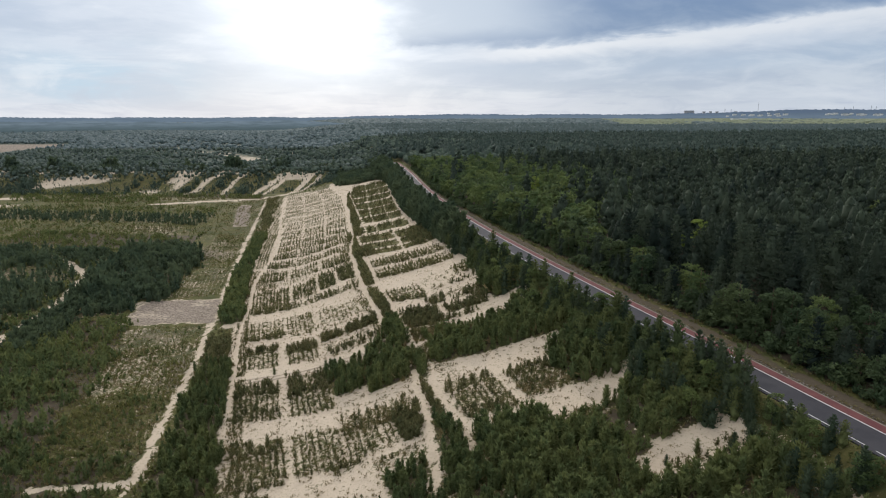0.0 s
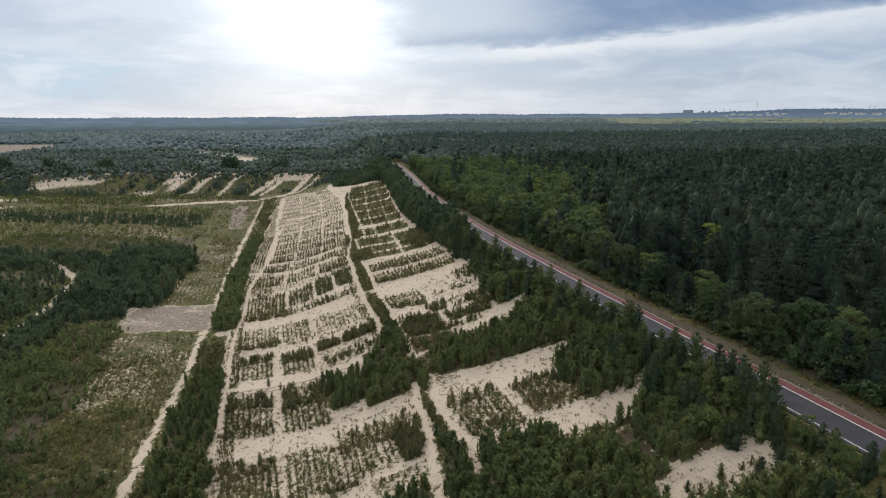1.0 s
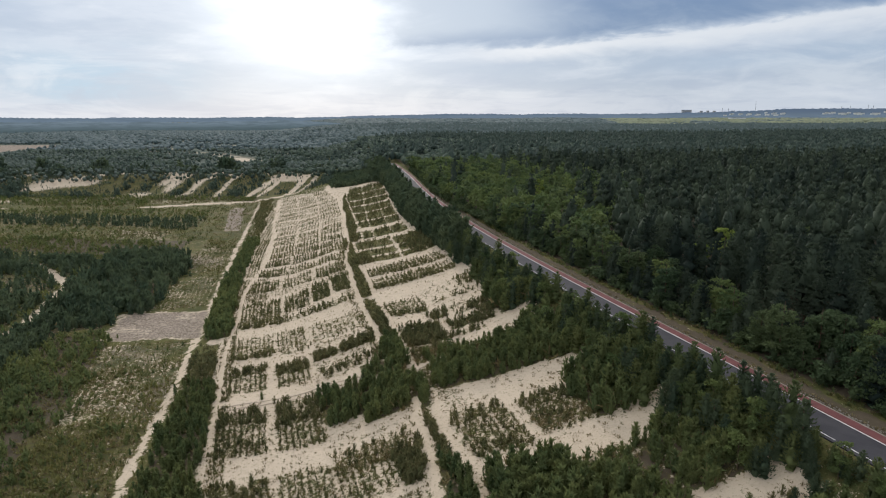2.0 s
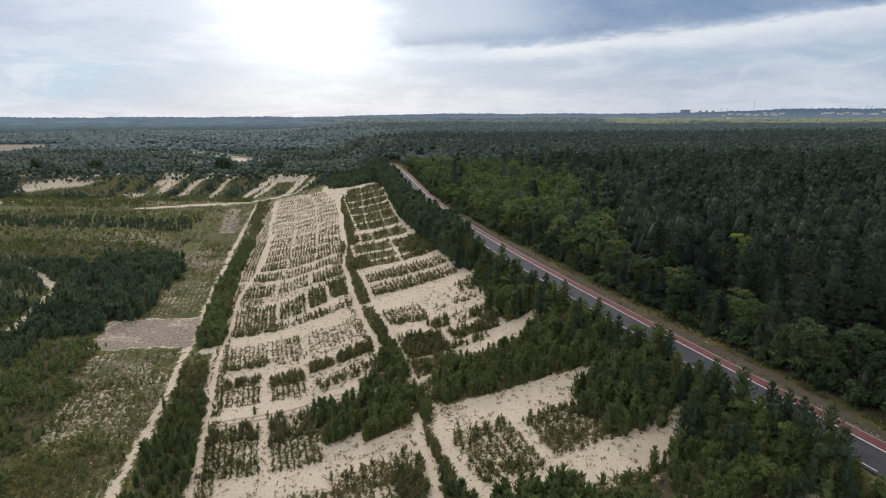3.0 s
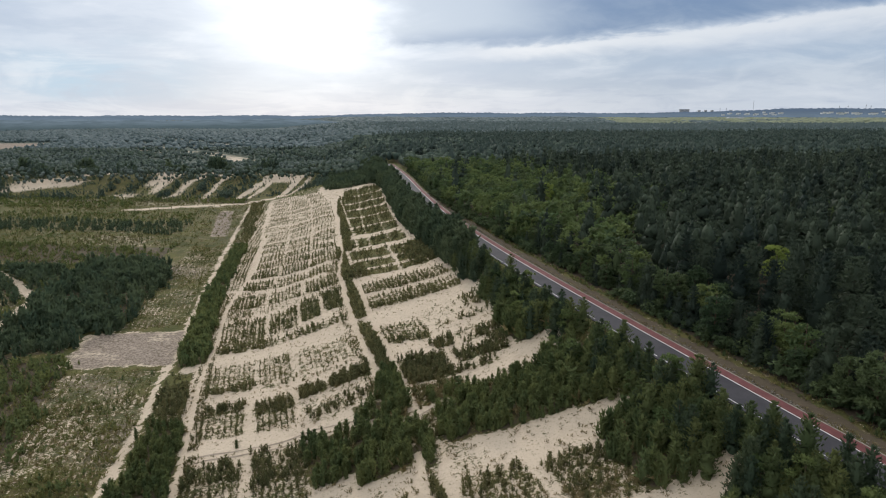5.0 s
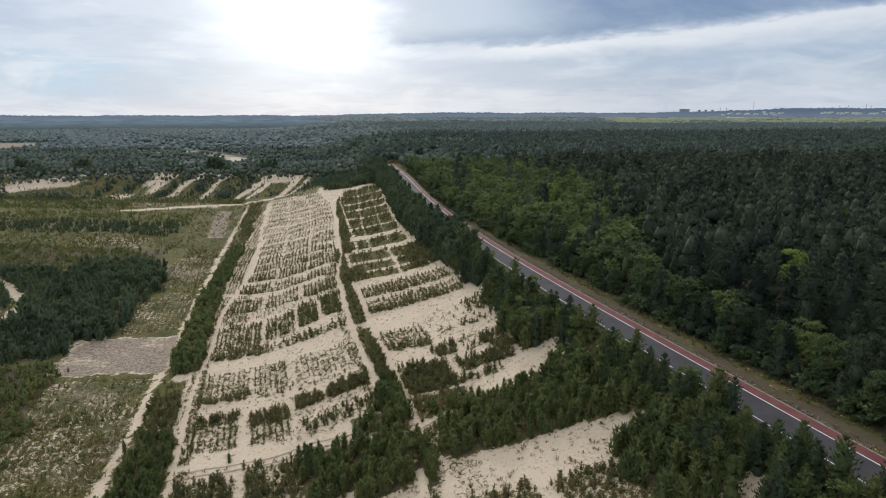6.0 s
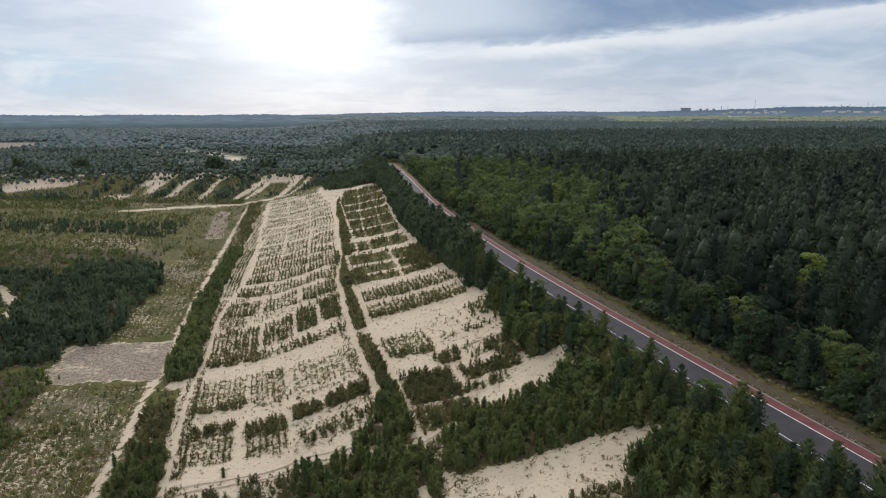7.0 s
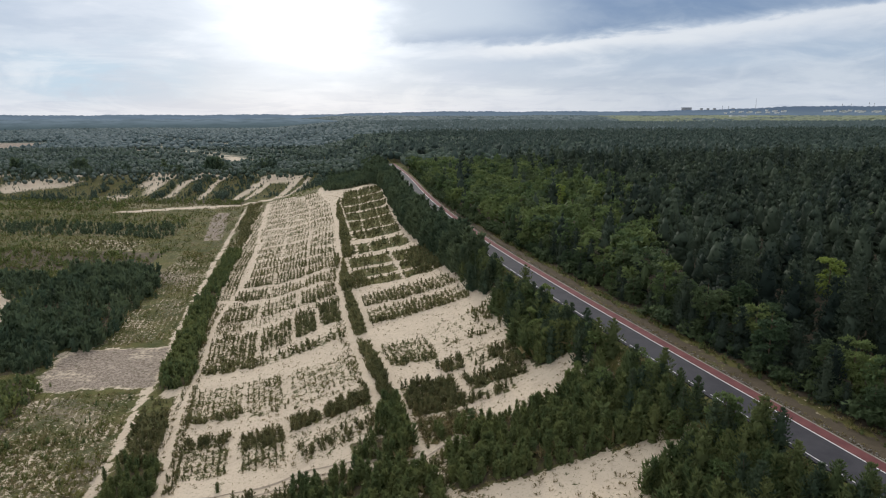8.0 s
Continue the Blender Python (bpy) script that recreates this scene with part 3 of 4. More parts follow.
    tired = smooth(u, 88, 90) * (smooth(u + 4 * jit, 121, 113) * smooth(w + jit, 131, 134) * smooth(w + jit, 177, 174) * (0.34 + 0.16 * wave(x, y, 11.0, 7.0))
                                 + smooth(u + 6 * jit, 160, 100) * smooth(w, 204, 208) * smooth(w, 440, 420) * (0.35 + 0.2 * wave(x, y, 24.0, 7.0)))
    fallow = np.maximum.reduce([bare * (0.66 + 0.25 * wave(x, y, 7.0, 2.0)), strip * 0.85, brown, tired])
    return np.clip(cover, 0, 1), np.clip(litter, 0, 1), np.clip(fallow, 0, 1)


def graded(fine_lo, fine_hi, step, lo, hi, grow=1.13):
    mid = list(np.arange(fine_lo, fine_hi + 0.01, step))
    s, v = step, mid[-1]
    while v < hi:
        s = min(s * grow, 120)
        v += s
        mid.append(min(v, hi))
    s, v = step, mid[0]
    while v > lo:
        s = min(s * grow, 120)
        v -= s
        mid.insert(0, max(v, lo))
    return np.array(mid)


def mesh_object(name, verts, faces, materials, parent=None, label="", slots=None, attrs=None, smooth_shade=False):
    me = bpy.data.meshes.new(name)
    me.from_pydata([tuple(v) for v in verts], [], [tuple(f) for f in faces]) if len(verts) < 2000 else fill(me, verts, faces)
    for m in materials:
        me.materials.append(m)
    if slots is not None:
        me.polygons.foreach_set("material_index", np.asarray(slots, np.int32))
    for key, values in (attrs or {}).items():
        me.attributes.new(key, "FLOAT", "POINT").data.foreach_set("value", np.asarray(values, np.float32))
    if smooth_shade:
        me.polygons.foreach_set("use_smooth", np.ones(len(me.polygons), bool))
    me.update()
    ob = new(name, me)
    if parent:
        ob.parent = parent
    return tagged(ob, label) if label else ob


def fill(me, verts, faces):
    """Fast mesh from equal-sized faces."""
    verts, faces = np.asarray(verts, np.float32), np.asarray(faces, np.int32)
    n = faces.shape[1]
    me.vertices.add(len(verts))
    me.vertices.foreach_set("co", verts.ravel())
    me.loops.add(faces.size)
    me.loops.foreach_set("vertex_index", faces.ravel())
    me.polygons.add(len(faces))
    me.polygons.foreach_set("loop_start", np.arange(0, faces.size, n, dtype=np.int32))
    me.update(calc_edges=True)


def build_ground():
    xs = graded(-150, 60, 0.8, -4900, 4900)
    ys = graded(55, 330, 0.8, -900, 4900, 1.05)
    gx, gy = np.meshgrid(xs, ys)
    gz = height(gx, gy)
    u = road_x(gy) - gx
    gz = gz - 0.12 * smooth(np.abs(u - 1.5), 5.0, 4.0)
    cover, litter, fallow = masks(gx, gy)
    nx, ny = len(xs), len(ys)
    i = np.arange(nx * ny).reshape(ny, nx)
    faces = np.stack([i[:-1, :-1], i[:-1, 1:], i[1:, 1:], i[1:, :-1]], -1).reshape(-1, 4)
    ob = mesh_object("ground", np.stack([gx, gy, gz], -1).reshape(-1, 3), faces, [GROUND], attrs={"cover": cover.ravel(), "litter": litter.ravel(), "fallow": fallow.ravel(), "row": u.ravel(), "heath": (smooth(gy, 545, 575) * smooth(u, 55, 75) * (1 - far_sand(gx, gy)) + pale_strip(gx, gy)).ravel()}, smooth_shade=True)
    tagged(ob, "pale sandy heath ground with grass and forest litter", "ground", kind="structure")


build_ground()

# ---------------------------------------------------------------- road


def ribbon(name, u0, u1, top, thick, mat, parent, y0=-250, y1=500, step=4.0, label=""):
    ys = np.arange(y0, y1 + step * 0.5, step) if y1 - y0 > step else np.array([y0, y1])
    ring = []
    for y in ys:
        xr = float(road_x(y))
        for u, z in ((u0, top), (u1, top), (u1, top - thick), (u0, top - thick)):
            ring.append((xr - u, y, 24.0 + z))
    faces = []
    for n in range(len(ys) - 1):
        for j in range(4):
            a, b = n * 4 + j, n * 4 + (j + 1) % 4
            faces.append((a, a + 4, b + 4, b))
    faces += [(0, 1, 2, 3), tuple(len(ring) - 1 - j for j in range(4))]
    return mesh_object(name, ring, faces, [mat], parent, label)


def build_road():
    road = tagged(new("road"), "straight grey asphalt road with red cycle lane and white lines", "road", kind="structure")
    ribbon("carriageway", 0.0, 5.3, 0.06, 0.3, ASPHALT, road, label="grey worn asphalt")
    ribbon("cycle_lane", -1.7, 0.0, 0.063, 0.3, RED, road, label="brick red asphalt strip")
    ribbon("edge_strip", -2.0, -1.7, 0.05, 0.25, EDGING, road, label="dusty concrete edging")
    ribbon("centre_line", -0.02, 0.16, 0.07, 0.02, PAINT, road)
    y = 28.57
    while y < 330:
        ribbon("line_dash", 4.58, 4.72, 0.066, 0.02, PAINT, road, y, y + 3.42, 1.71)
        y += 4.45


build_road()


def wheel_track(points, gauge=1.7, width=0.42):
    """Two worn ruts in the sand, following the land. points: metres left of the road, metres along."""
    track = tagged(new("track"), "pair of brown wheel ruts worn into pale sand", "track", kind="structure")
    us, ys = np.array(points, float).T
    run = np.concatenate([[0], np.cumsum(np.hypot(np.diff(us), np.diff(ys)))])
    s = np.arange(0, run[-1], 0.8)
    u, y = np.interp(s, run, us), np.interp(s, run, ys)
    y = y + 0.25 * np.sin(s / 3.1) + 0.12 * np.sin(s / 1.3)
    x = road_x(y) - u
    d = unit(np.stack([np.gradient(x), np.gradient(y)], 1))
    side = np.stack([-d[:, 1], d[:, 0]], 1)
    for off in (-gauge / 2, gauge / 2):
        rows, wide = [], width * (1 + 0.3 * np.sin(s / 2.3 + off))
        for q, drop in ((-0.5, 0.0), (-0.22, 0.02), (0.22, 0.02), (0.5, 0.0)):
            px, py = x + side[:, 0] * (off + q * wide), y + side[:, 1] * (off + q * wide)
            rows.append(np.stack([px, py, height(px, py) + 0.05 - drop], 1))
        v = np.stack(rows, 1).reshape(-1, 3)
        f = [(a, a + 1, a + 5, a + 4) for n in range(len(s) - 1) for a in (n * 4, n * 4 + 1, n * 4 + 2)]
        mesh_object("rut", v, f, [DAMP_SAND], track)


def unit(v):
    return v / np.maximum(np.linalg.norm(v, axis=-1, keepdims=True), 1e-9)


wheel_track([(77, 127.5), (66, 129), (57, 131.2), (48, 129.5), (40, 127), (33, 130), (24, 136)])

# ---------------------------------------------------------------- plants


def cards(rng, centres, outward, size, count, width=0.5, spread=0.75, rise=0.35, level=0.9):
    """count pointed cards at each centre, fanning outward."""
    n = len(centres)
    c = np.repeat(centres, count, 0)
    o = np.repeat(outward, count, 0)
    d = unit(o * 0.7 + np.array([0, 0, rise]) + rng.normal(0, spread, (n * count, 3)) * 0.6)
    side = unit(np.cross(d, o * 0.35 + np.array([0, 0, level]) + rng.normal(0, 0.45, (n * count, 3))))
    s = (np.repeat(size, count) * rng.uniform(0.7, 1.3, n * count))[:, None]
    start = c - d * s * 0.25
    v = np.stack([start - side * s * width * 0.5, start + side * s * width * 0.5, c + d * s * 0.85], 1).reshape(-1, 3)
    return v, np.arange(len(v)).reshape(-1, 3)


def stem(h, r0, r1, sides=6, bend=0.0, rings=4):
    v, f = [], []
    for i in range(rings + 1):
        t = i / rings
        r = r0 + (r1 - r0) * t
        for j in range(sides):
            a = 2 * math.pi * j / sides
            v.append((r * math.cos(a) + bend * t * t, r * math.sin(a) + 0.5 * bend * math.sin(3 * t), h * t))
    for i in range(rings):
        for j in range(sides):
            a, b = i * sides + j, i * sides + (j + 1) % sides
            f.append((a, b, b + sides))
            f.append((a, b + sides, a + sides))
    return np.array(v), np.array(f)


def pine_crown(rng, h, radius, base, whorls, arms, tufts, count, size, width=0.5, power=0.75, droop=0.1, rise=0.35, level=0.9):
    cs, os = [], []
    for i in range(whorls):
        t = (i + rng.uniform(-0.3, 0.3)) / max(whorls - 1, 1)
        t = min(max(t, 0), 1)
        z = h * (base + (0.97 - base) * t)
        reach = radius * (1 - t) ** power * (0.55 + 0.45 * min(1, (t + 0.12) * 4)) + 0.06 * radius
        turn = rng.uniform(0, 6.28)
        for j in range(arms):
            a = turn + 6.283 * j / arms + rng.uniform(-0.35, 0.35)
            long = reach * rng.uniform(0.6, 1.2)
            for q in range(tufts):
                r = long * (0.3 + 0.7 * (q + 1) / tufts) if tufts > 1 else long * rng.uniform(0.45, 0.9)
                cs.append((r * math.cos(a), r * math.sin(a), z + r * (0.25 - droop) + rng.uniform(-0.12, 0.12) * h / whorls))
                os.append((math.cos(a), math.sin(a), 0.3))
    cs.append((0, 0, h * 0.97))
    os.append((0, 0, 1))
    cs, os = np.array(cs), np.array(os)
    return cards(rng, cs, os, np.full(len(cs), size), count, width, 0.75, rise, level)


def crown_core(rng, h, radius, base, power=0.75, sides=7, rings=5):
    """The closed inner mass of a conifer's crown, uneven from whorl to whorl."""
    v, f = [], []
    for i in range(rings):
        t = i / rings
        reach = radius * (1 - t) ** power * (0.55 + 0.45 * min(1, (t + 0.12) * 4))
        turn = rng.uniform(0, 6.28)
        for j in range(sides):
            a = turn + 6.283 * j / sides
            r = reach * rng.uniform(0.72, 1.22)
            v.append((r * math.cos(a), r * math.sin(a), h * (base + (0.94 - base) * t) + rng.uniform(-0.5, 0.5) * h * 0.5 / rings))
    v.append((0, 0, h * 0.96))
    for i in range(rings - 1):
        for j in range(sides):
            a, b = i * sides + j, i * sides + (j + 1) % sides
            f += [(a, b, b + sides), (a, b + sides, a + sides)]
    for j in range(sides):
        f.append(((rings - 1) * sides + j, (rings - 1) * sides + (j + 1) % sides, rings * sides))
    return np.array(v), np.array(f)


def leaf_core(rng, h, radius, base, sides=8, rings=5):
    """The closed inner mass of a rounded crown, lumpy all over."""
    v, f = [], []
    mid, tall = h * (base + 1) / 2, h * (1 - base) / 2
    for i in range(1, rings):
        p = math.pi * i / rings
        for j in range(sides):
            a = 6.283 * (j + 0.5 * (i % 2)) / sides
            r = rng.uniform(0.75, 1.2)
            v.append((radius * r * math.sin(p) * math.cos(a), radius * r * math.sin(p) * math.sin(a), mid + tall * r * math.cos(p)))
    v += [(0, 0, mid + tall), (0, 0, mid - tall)]
    for i in range(rings - 2):
        for j in range(sides):
            a, b = i * sides + j, i * sides + (j + 1) % sides
            f += [(a, a + sides, b + sides), (a, b + sides, b)]
    n = (rings - 1) * sides
    for j in range(sides):
        f += [(n, j, (j + 1) % sides), (n + 1, n - sides + (j + 1) % sides, n - sides + j)]
    return np.array(v), np.array(f)


def conifer(rng, h, radius, base, whorls, arms, tufts, count, size, width=0.5, power=0.75, droop=0.1, rise=0.35, level=0.9, sides=7, rings=5, inner=0.6):
    """A full crown: the inner mass and the sprays that stand out of it."""
    return join([crown_core(rng, h, radius * inner, base, power, sides, rings), pine_crown(rng, h, radius, base, whorls, arms, tufts, count, size, width, power, droop, rise, level)])


def leaf_crown(rng, h, radius, base, lumps, per, size, width=0.8, puff=1.0):
    cs, os = [], []
    for i in range(lumps):
        d = unit(rng.normal(0, 1, 3))
        r = rng.uniform(0.35, 1.0) ** 0.5
        mid = np.array([d[0] * radius * r * 0.8, d[1] * radius * r * 0.8, h * (base + (1 - base) * (0.5 + 0.42 * d[2] * r))])
        lump = puff * radius * rng.uniform(0.25, 0.42)
        dd = unit(rng.normal(0, 1, (per, 3)))
        dd[:, 2] = np.abs(dd[:, 2]) * 0.9 - 0.2
        cs.append(mid + dd * lump * rng.uniform(0.6, 1.0, (per, 1)))
        os.append(dd)
    cs, os = np.concatenate(cs), np.concatenate(os)
    leaves = cards(rng, cs, os, np.full(len(cs), size), 2, width, 0.9, 0.1)
    if lumps > 18:
        return leaves
    return join([leaf_core(rng, h * (0.74 if lumps > 8 else 0.88), radius * (0.3 if lumps > 8 else 0.7), base + 0.15, *((7, 5) if lumps > 8 else (6, 4))), leaves])


def join(parts):
    vs, fs, n = [], [], 0
    for v, f in parts:
        vs.append(v)
        fs.append(f + n)
        n += len(v)
    return np.concatenate(vs), np.concatenate(fs)


def limbs(rng, h, base, radius, count, r0):
    out = []
    for i in range(count):
        z = h * (base + (0.85 - base) * i / count)
        a, long = rng.uniform(0, 6.28), radius * rng.uniform(0.5, 0.9) * (1 - 0.6 * i / count)
        v, f = stem(long, r0, r0 * 0.3, 4, 0, 1)
        d = np.array([math.cos(a), math.sin(a), 0.45])
        d = d / np.linalg.norm(d)
        s = np.array([-math.sin(a), math.cos(a), 0])
        q = np.cross(d, s)
        out.append((v[:, :1] * s + v[:, 1:2] * q + v[:, 2:] * d + np.array([0, 0, z]), f))
    return out


def make_tree(name, label, rng, h, crown, leaf_mat, trunk_r, limb_base, limb_reach, group, category="tree"):
    """One tree as a thing: a trunk with its limbs, and a crown."""
    root = tagged(new(name), label, category, group)
    tv, tf = join([stem(h * 0.93, trunk_r, trunk_r * 0.18, 7, rng.uniform(-0.2, 0.2))] + limbs(rng, h, limb_base, limb_reach, 9, trunk_r * 0.3))
    mesh_object("trunk", tv, tf, [BARK], root)
    mesh_object("crown", crown[0], crown[1], [leaf_mat], root)
    root.location = (0, -880, -100)
    return root


def scatter(name, protos, xs, ys, scales, mats, label, category, rng, sink=0.05, squash=0.15, coarse=None, split=190.0):
    """Many plants joined into one object. protos: (verts, faces, material slot)."""
    V, F, S, T, n = [], [], [], [], 0
    if not len(xs):
        return None
    zs = height(xs, ys)
    pick = rng.integers(0, len(protos), len(xs))
    if coarse:
        pick = np.where(np.hypot(xs, ys) < split, pick, len(protos) + rng.integers(0, len(coarse), len(xs)))
        protos = list(protos) + list(coarse)
    turn = rng.uniform(0, 6.283, len(xs))
    for p, (pv, pf, ps) in enumerate(protos):
        idx = np.where(pick == p)[0]
        if not len(idx):
            continue
        c, s, sc = np.cos(turn[idx])[:, None], np.sin(turn[idx])[:, None], scales[idx][:, None]
        fat = rng.uniform(1 - squash, 1 + squash, len(idx))[:, None]
        vx = (pv[None, :, 0] * c - pv[None, :, 1] * s) * sc * fat + xs[idx][:, None]
        vy = (pv[None, :, 0] * s + pv[None, :, 1] * c) * sc * fat + ys[idx][:, None]
        vz = pv[None, :, 2] * sc + zs[idx][:, None] - sink
        V.append(np.stack([vx, vy, vz], -1).reshape(-1, 3))
        off = np.arange(len(idx))[:, None, None] * len(pv) + n
        F.append((pf[None] + off).reshape(-1, 3))
        S.append(np.tile(ps, len(idx)))
        shade = np.clip(0.5 + 0.4 * wave(xs[idx], ys[idx], 21, 5.0) + rng.uniform(-0.38, 0.38, len(idx)), 0.01, 1)
        T.append(np.repeat(shade, len(pv)))
        n += len(idx) * len(pv)
    ob = mesh_object(name, np.concatenate(V), np.concatenate(F), mats, slots=np.concatenate(S), attrs={"tint": np.concatenate(T)})
    return tagged(ob, label, category, kind="stuff")


def proto(crown, slot=0, trunk=None, trunk_slot=1):
    if trunk is None:
        return crown[0], crown[1], np.full(len(crown[1]), slot)
    v, f = join([crown, trunk])
    return v, f, np.concatenate([np.full(len(crown[1]), slot), np.full(len(trunk[1]), trunk_slot)])


RNG = np.random.default_rng(7)

# ---- the fields: young pines and brush, collected zone by zone
plants = {"young": [], "tall": [], "brush": [], "tuft": [], "grove": [], "scrub": []}


def fill_zone(zone, rng):
    u0, u1, w0, w1, kind, dens, lo, hi = zone
    area = (u1 - u0) * (w1 - w0)
    if kind == "rows":
        su, sw = (1.08, 0.70) if w0 < 262 else (1.4, 0.75)
        us, ws = np.meshgrid(np.arange(u0 + 0.5, u1, su), np.arange(w0 + 0.3, w1, sw))
        us = us.ravel() + rng.normal(0, 0.10, us.size)
        ws = ws.ravel() + rng.normal(0, 0.18, ws.size)
        thin = 0.85 if w0 > 260 else 1.0
        keep = (rng.uniform(0, 1, us.size) < thin) & (rng.uniform(0, 1, us.size) < dens * (0.95 + 0.45 * wave(us, ws, 4.5, u0)))
        us, ws = us[keep], ws[keep]
        size = rng.uniform(lo, hi, len(us)) * (0.70 + 0.3 * wave(us, ws, 6, w0)) * (0.9 if w0 < 145 else 0.92)
        dry = rng.uniform(0, 1, len(us)) < (0.42 if w0 < 275 else 0.8)
        plants["brush"].append((us[dry], ws[dry], size[dry] * 0.8))
        plants["young"].append((us[~dry], ws[~dry], size[~dry]))
        low = rng.uniform(0, 1, len(us)) < (0.5 if w0 < 215 else 0.3)
        m = int(low.sum())
        plants["tuft"].append((us[low] + rng.normal(0, 0.4, m), ws[low] + rng.normal(0, 0.4, m), rng.uniform(0.4, 0.85, m)))
        return
    if kind == "meadow":
        su = 1.3 if w0 < 250 else 2.1
        us, ws = np.meshgrid(np.arange(u0, u1, su * 0.5), np.arange(w0, w1, su))
        us = us.ravel() + rng.normal(0, 0.22, us.size)
        ws = ws.ravel() + rng.normal(0, 0.3, ws.size)
        keep = rng.uniform(0, 1, us.size) < dens * (0.75 + 0.4 * wave(us, ws, 12, u0))
        us, ws = us[keep], ws[keep]
        size = rng.uniform(lo, hi, len(us)) * 1.5
        dry = rng.uniform(0, 1, len(us)) < (0.3 if w0 < 130 else 0.5 if w0 < 200 else 0.4)
        plants["brush"].append((us[dry], ws[dry], size[dry]))
        plants["tuft"].append((us[~dry], ws[~dry], size[~dry] * 1.35 * (1 + 0.4 * wave(us[~dry], ws[~dry], 13, 2.0))))
        return
    per = {"dry": 0.7, "hedge": 0.62, "thicket": 1.1, "grove": 1.3, "grass": 1.4, "scrub": 1.1}[kind] * (1.0 if w0 < 250 else 2.4)
    n = int(area * dens * (0.8 if kind == "hedge" else 1.0) / per)
    us, ws = rng.uniform(u0, u1, n), rng.uniform(w0, w1, n)
    keep = rng.uniform(-1, 1, n) < 0.75 + 0.6 * wave(us, ws, 7, w0) if kind not in ("hedge", "dry") else np.ones(n, bool)
    us, ws = us[keep], ws[keep]
    n = len(us)
    if kind in ("thicket", "grove", "scrub"):
        if kind != "thicket":
            loose = np.minimum(1.0, min(u1 - u0, w1 - w0) / 20)
            us = us + loose * (3.5 * wave(us, ws, 15.0, w0) + rng.normal(0, 1.3, n))
            ws = ws + loose * (4.0 * wave(ws, us, 17.0, u0) + rng.normal(0, 1.6, n))
        us, ws = us + 1.1 * wave(us, ws, 5.0, w0), ws + 1.4 * wave(ws, us, 6.0, u0)
    size = rng.uniform(lo, hi, n) * (1 + 0.18 * wave(us, ws, 9, u0)) * (0.84 if kind == "hedge" else 1.0)
    if kind == "dry":
        dry = rng.uniform(0, 1, n) < 0.86
    elif kind == "grass":
        dry = rng.uniform(0, 1, n) < 0.4
    elif kind == "scrub":
        dry = rng.uniform(0, 1, n) < 0.35
    else:
        dry = rng.uniform(0, 1, n) < 0.06
    plants["brush"].append((us[dry], ws[dry], size[dry] * 0.75))
    plants["grove" if kind == "grove" else "tall" if kind == "thicket" else "scrub" if kind == "scrub" else "young"].append((us[~dry], ws[~dry], size[~dry]))


for zone in ZONES:
    fill_zone(zone, RNG)
plants["brush"].append((RNG.uniform(-3.3, -2.2, 700), RNG.uniform(40, 330, 700), RNG.uniform(0.25, 0.5, 700)))
for ua, ub, count in ((-7.0, -4.6, 420), (5.9, 7.6, 800)):
    plants["tuft"].append((RNG.uniform(ua, ub, count), RNG.uniform(40, 330, count), RNG.uniform(0.3, 0.9, count)))
    plants["scrub"].append((RNG.uniform(ua, ub - 0.2, count // 3), RNG.uniform(40, 230, count // 3), RNG.uniform(0.3, 0.9, count // 3)))
    plants["brush"].append((RNG.uniform(ua, ub, count), RNG.uniform(40, 330, count), RNG.uniform(0.3, 0.8, count)))
for ua, ub, wa, wb, count in ((76.5, 79.6, 90, 222, 1500), (41.2, 45.5, 90, 230, 1300), (69, 78, 204, 228, 500)):
    for kind in ("tuft", "brush", "young"):
        m = count // 3
        plants[kind].append((RNG.uniform(ua, ub, m), RNG.uniform(wa, wb, m), RNG.uniform(0.3, 0.8, m)))
# stray weeds all over the sand
us, ws = RNG.uniform(9, 86, 15000), 66 + 360 * RNG.uniform(0, 1, 15000) ** 1.6
keep = RNG.uniform(-1, 1, 15000) < 0.3 + 0.8 * wave(us, ws, 5.0, 2.0)
plants["brush"].append((us[keep], ws[keep], RNG.uniform(0.2, 0.7, int(keep.sum()))))
def gathered(kind):
    us, ws, ss = (np.concatenate(c) for c in zip(*plants[kind]))
    x, y = place(us, ws)
    keep = (track_near(us, y) > 0.35) & (ss > 0.2)
    return x[keep], y[keep], ss[keep]


def young_protos(rng, n, whorls, arms, count, size, width=0.45, fat=0.38):
    out = []
    for i in range(n):
        c = conifer(rng, 1.0, fat * rng.uniform(0.8, 1.2), 0.06, whorls, arms, 1, count, size, width, 0.62, -0.2, 0.95, 0.25, 5 if whorls > 4 else 4, 3 if whorls > 4 else 2, 0.5)
        out.append(proto(c, 0, stem(0.9, 0.022, 0.006, 3, 0, 1)))
    return out


def brush_protos(rng, n, m=8):
    out = []
    for i in range(n):
        cs = np.stack([rng.normal(0, 0.3, m), rng.normal(0, 0.3, m), rng.uniform(0.1, 0.55, m)], 1)
        out.append(proto(cards(rng, cs, unit(cs * (1, 1, 0.4)), np.full(m, 0.48), 2, 0.38, 0.8, 0.6), 0))
    return out


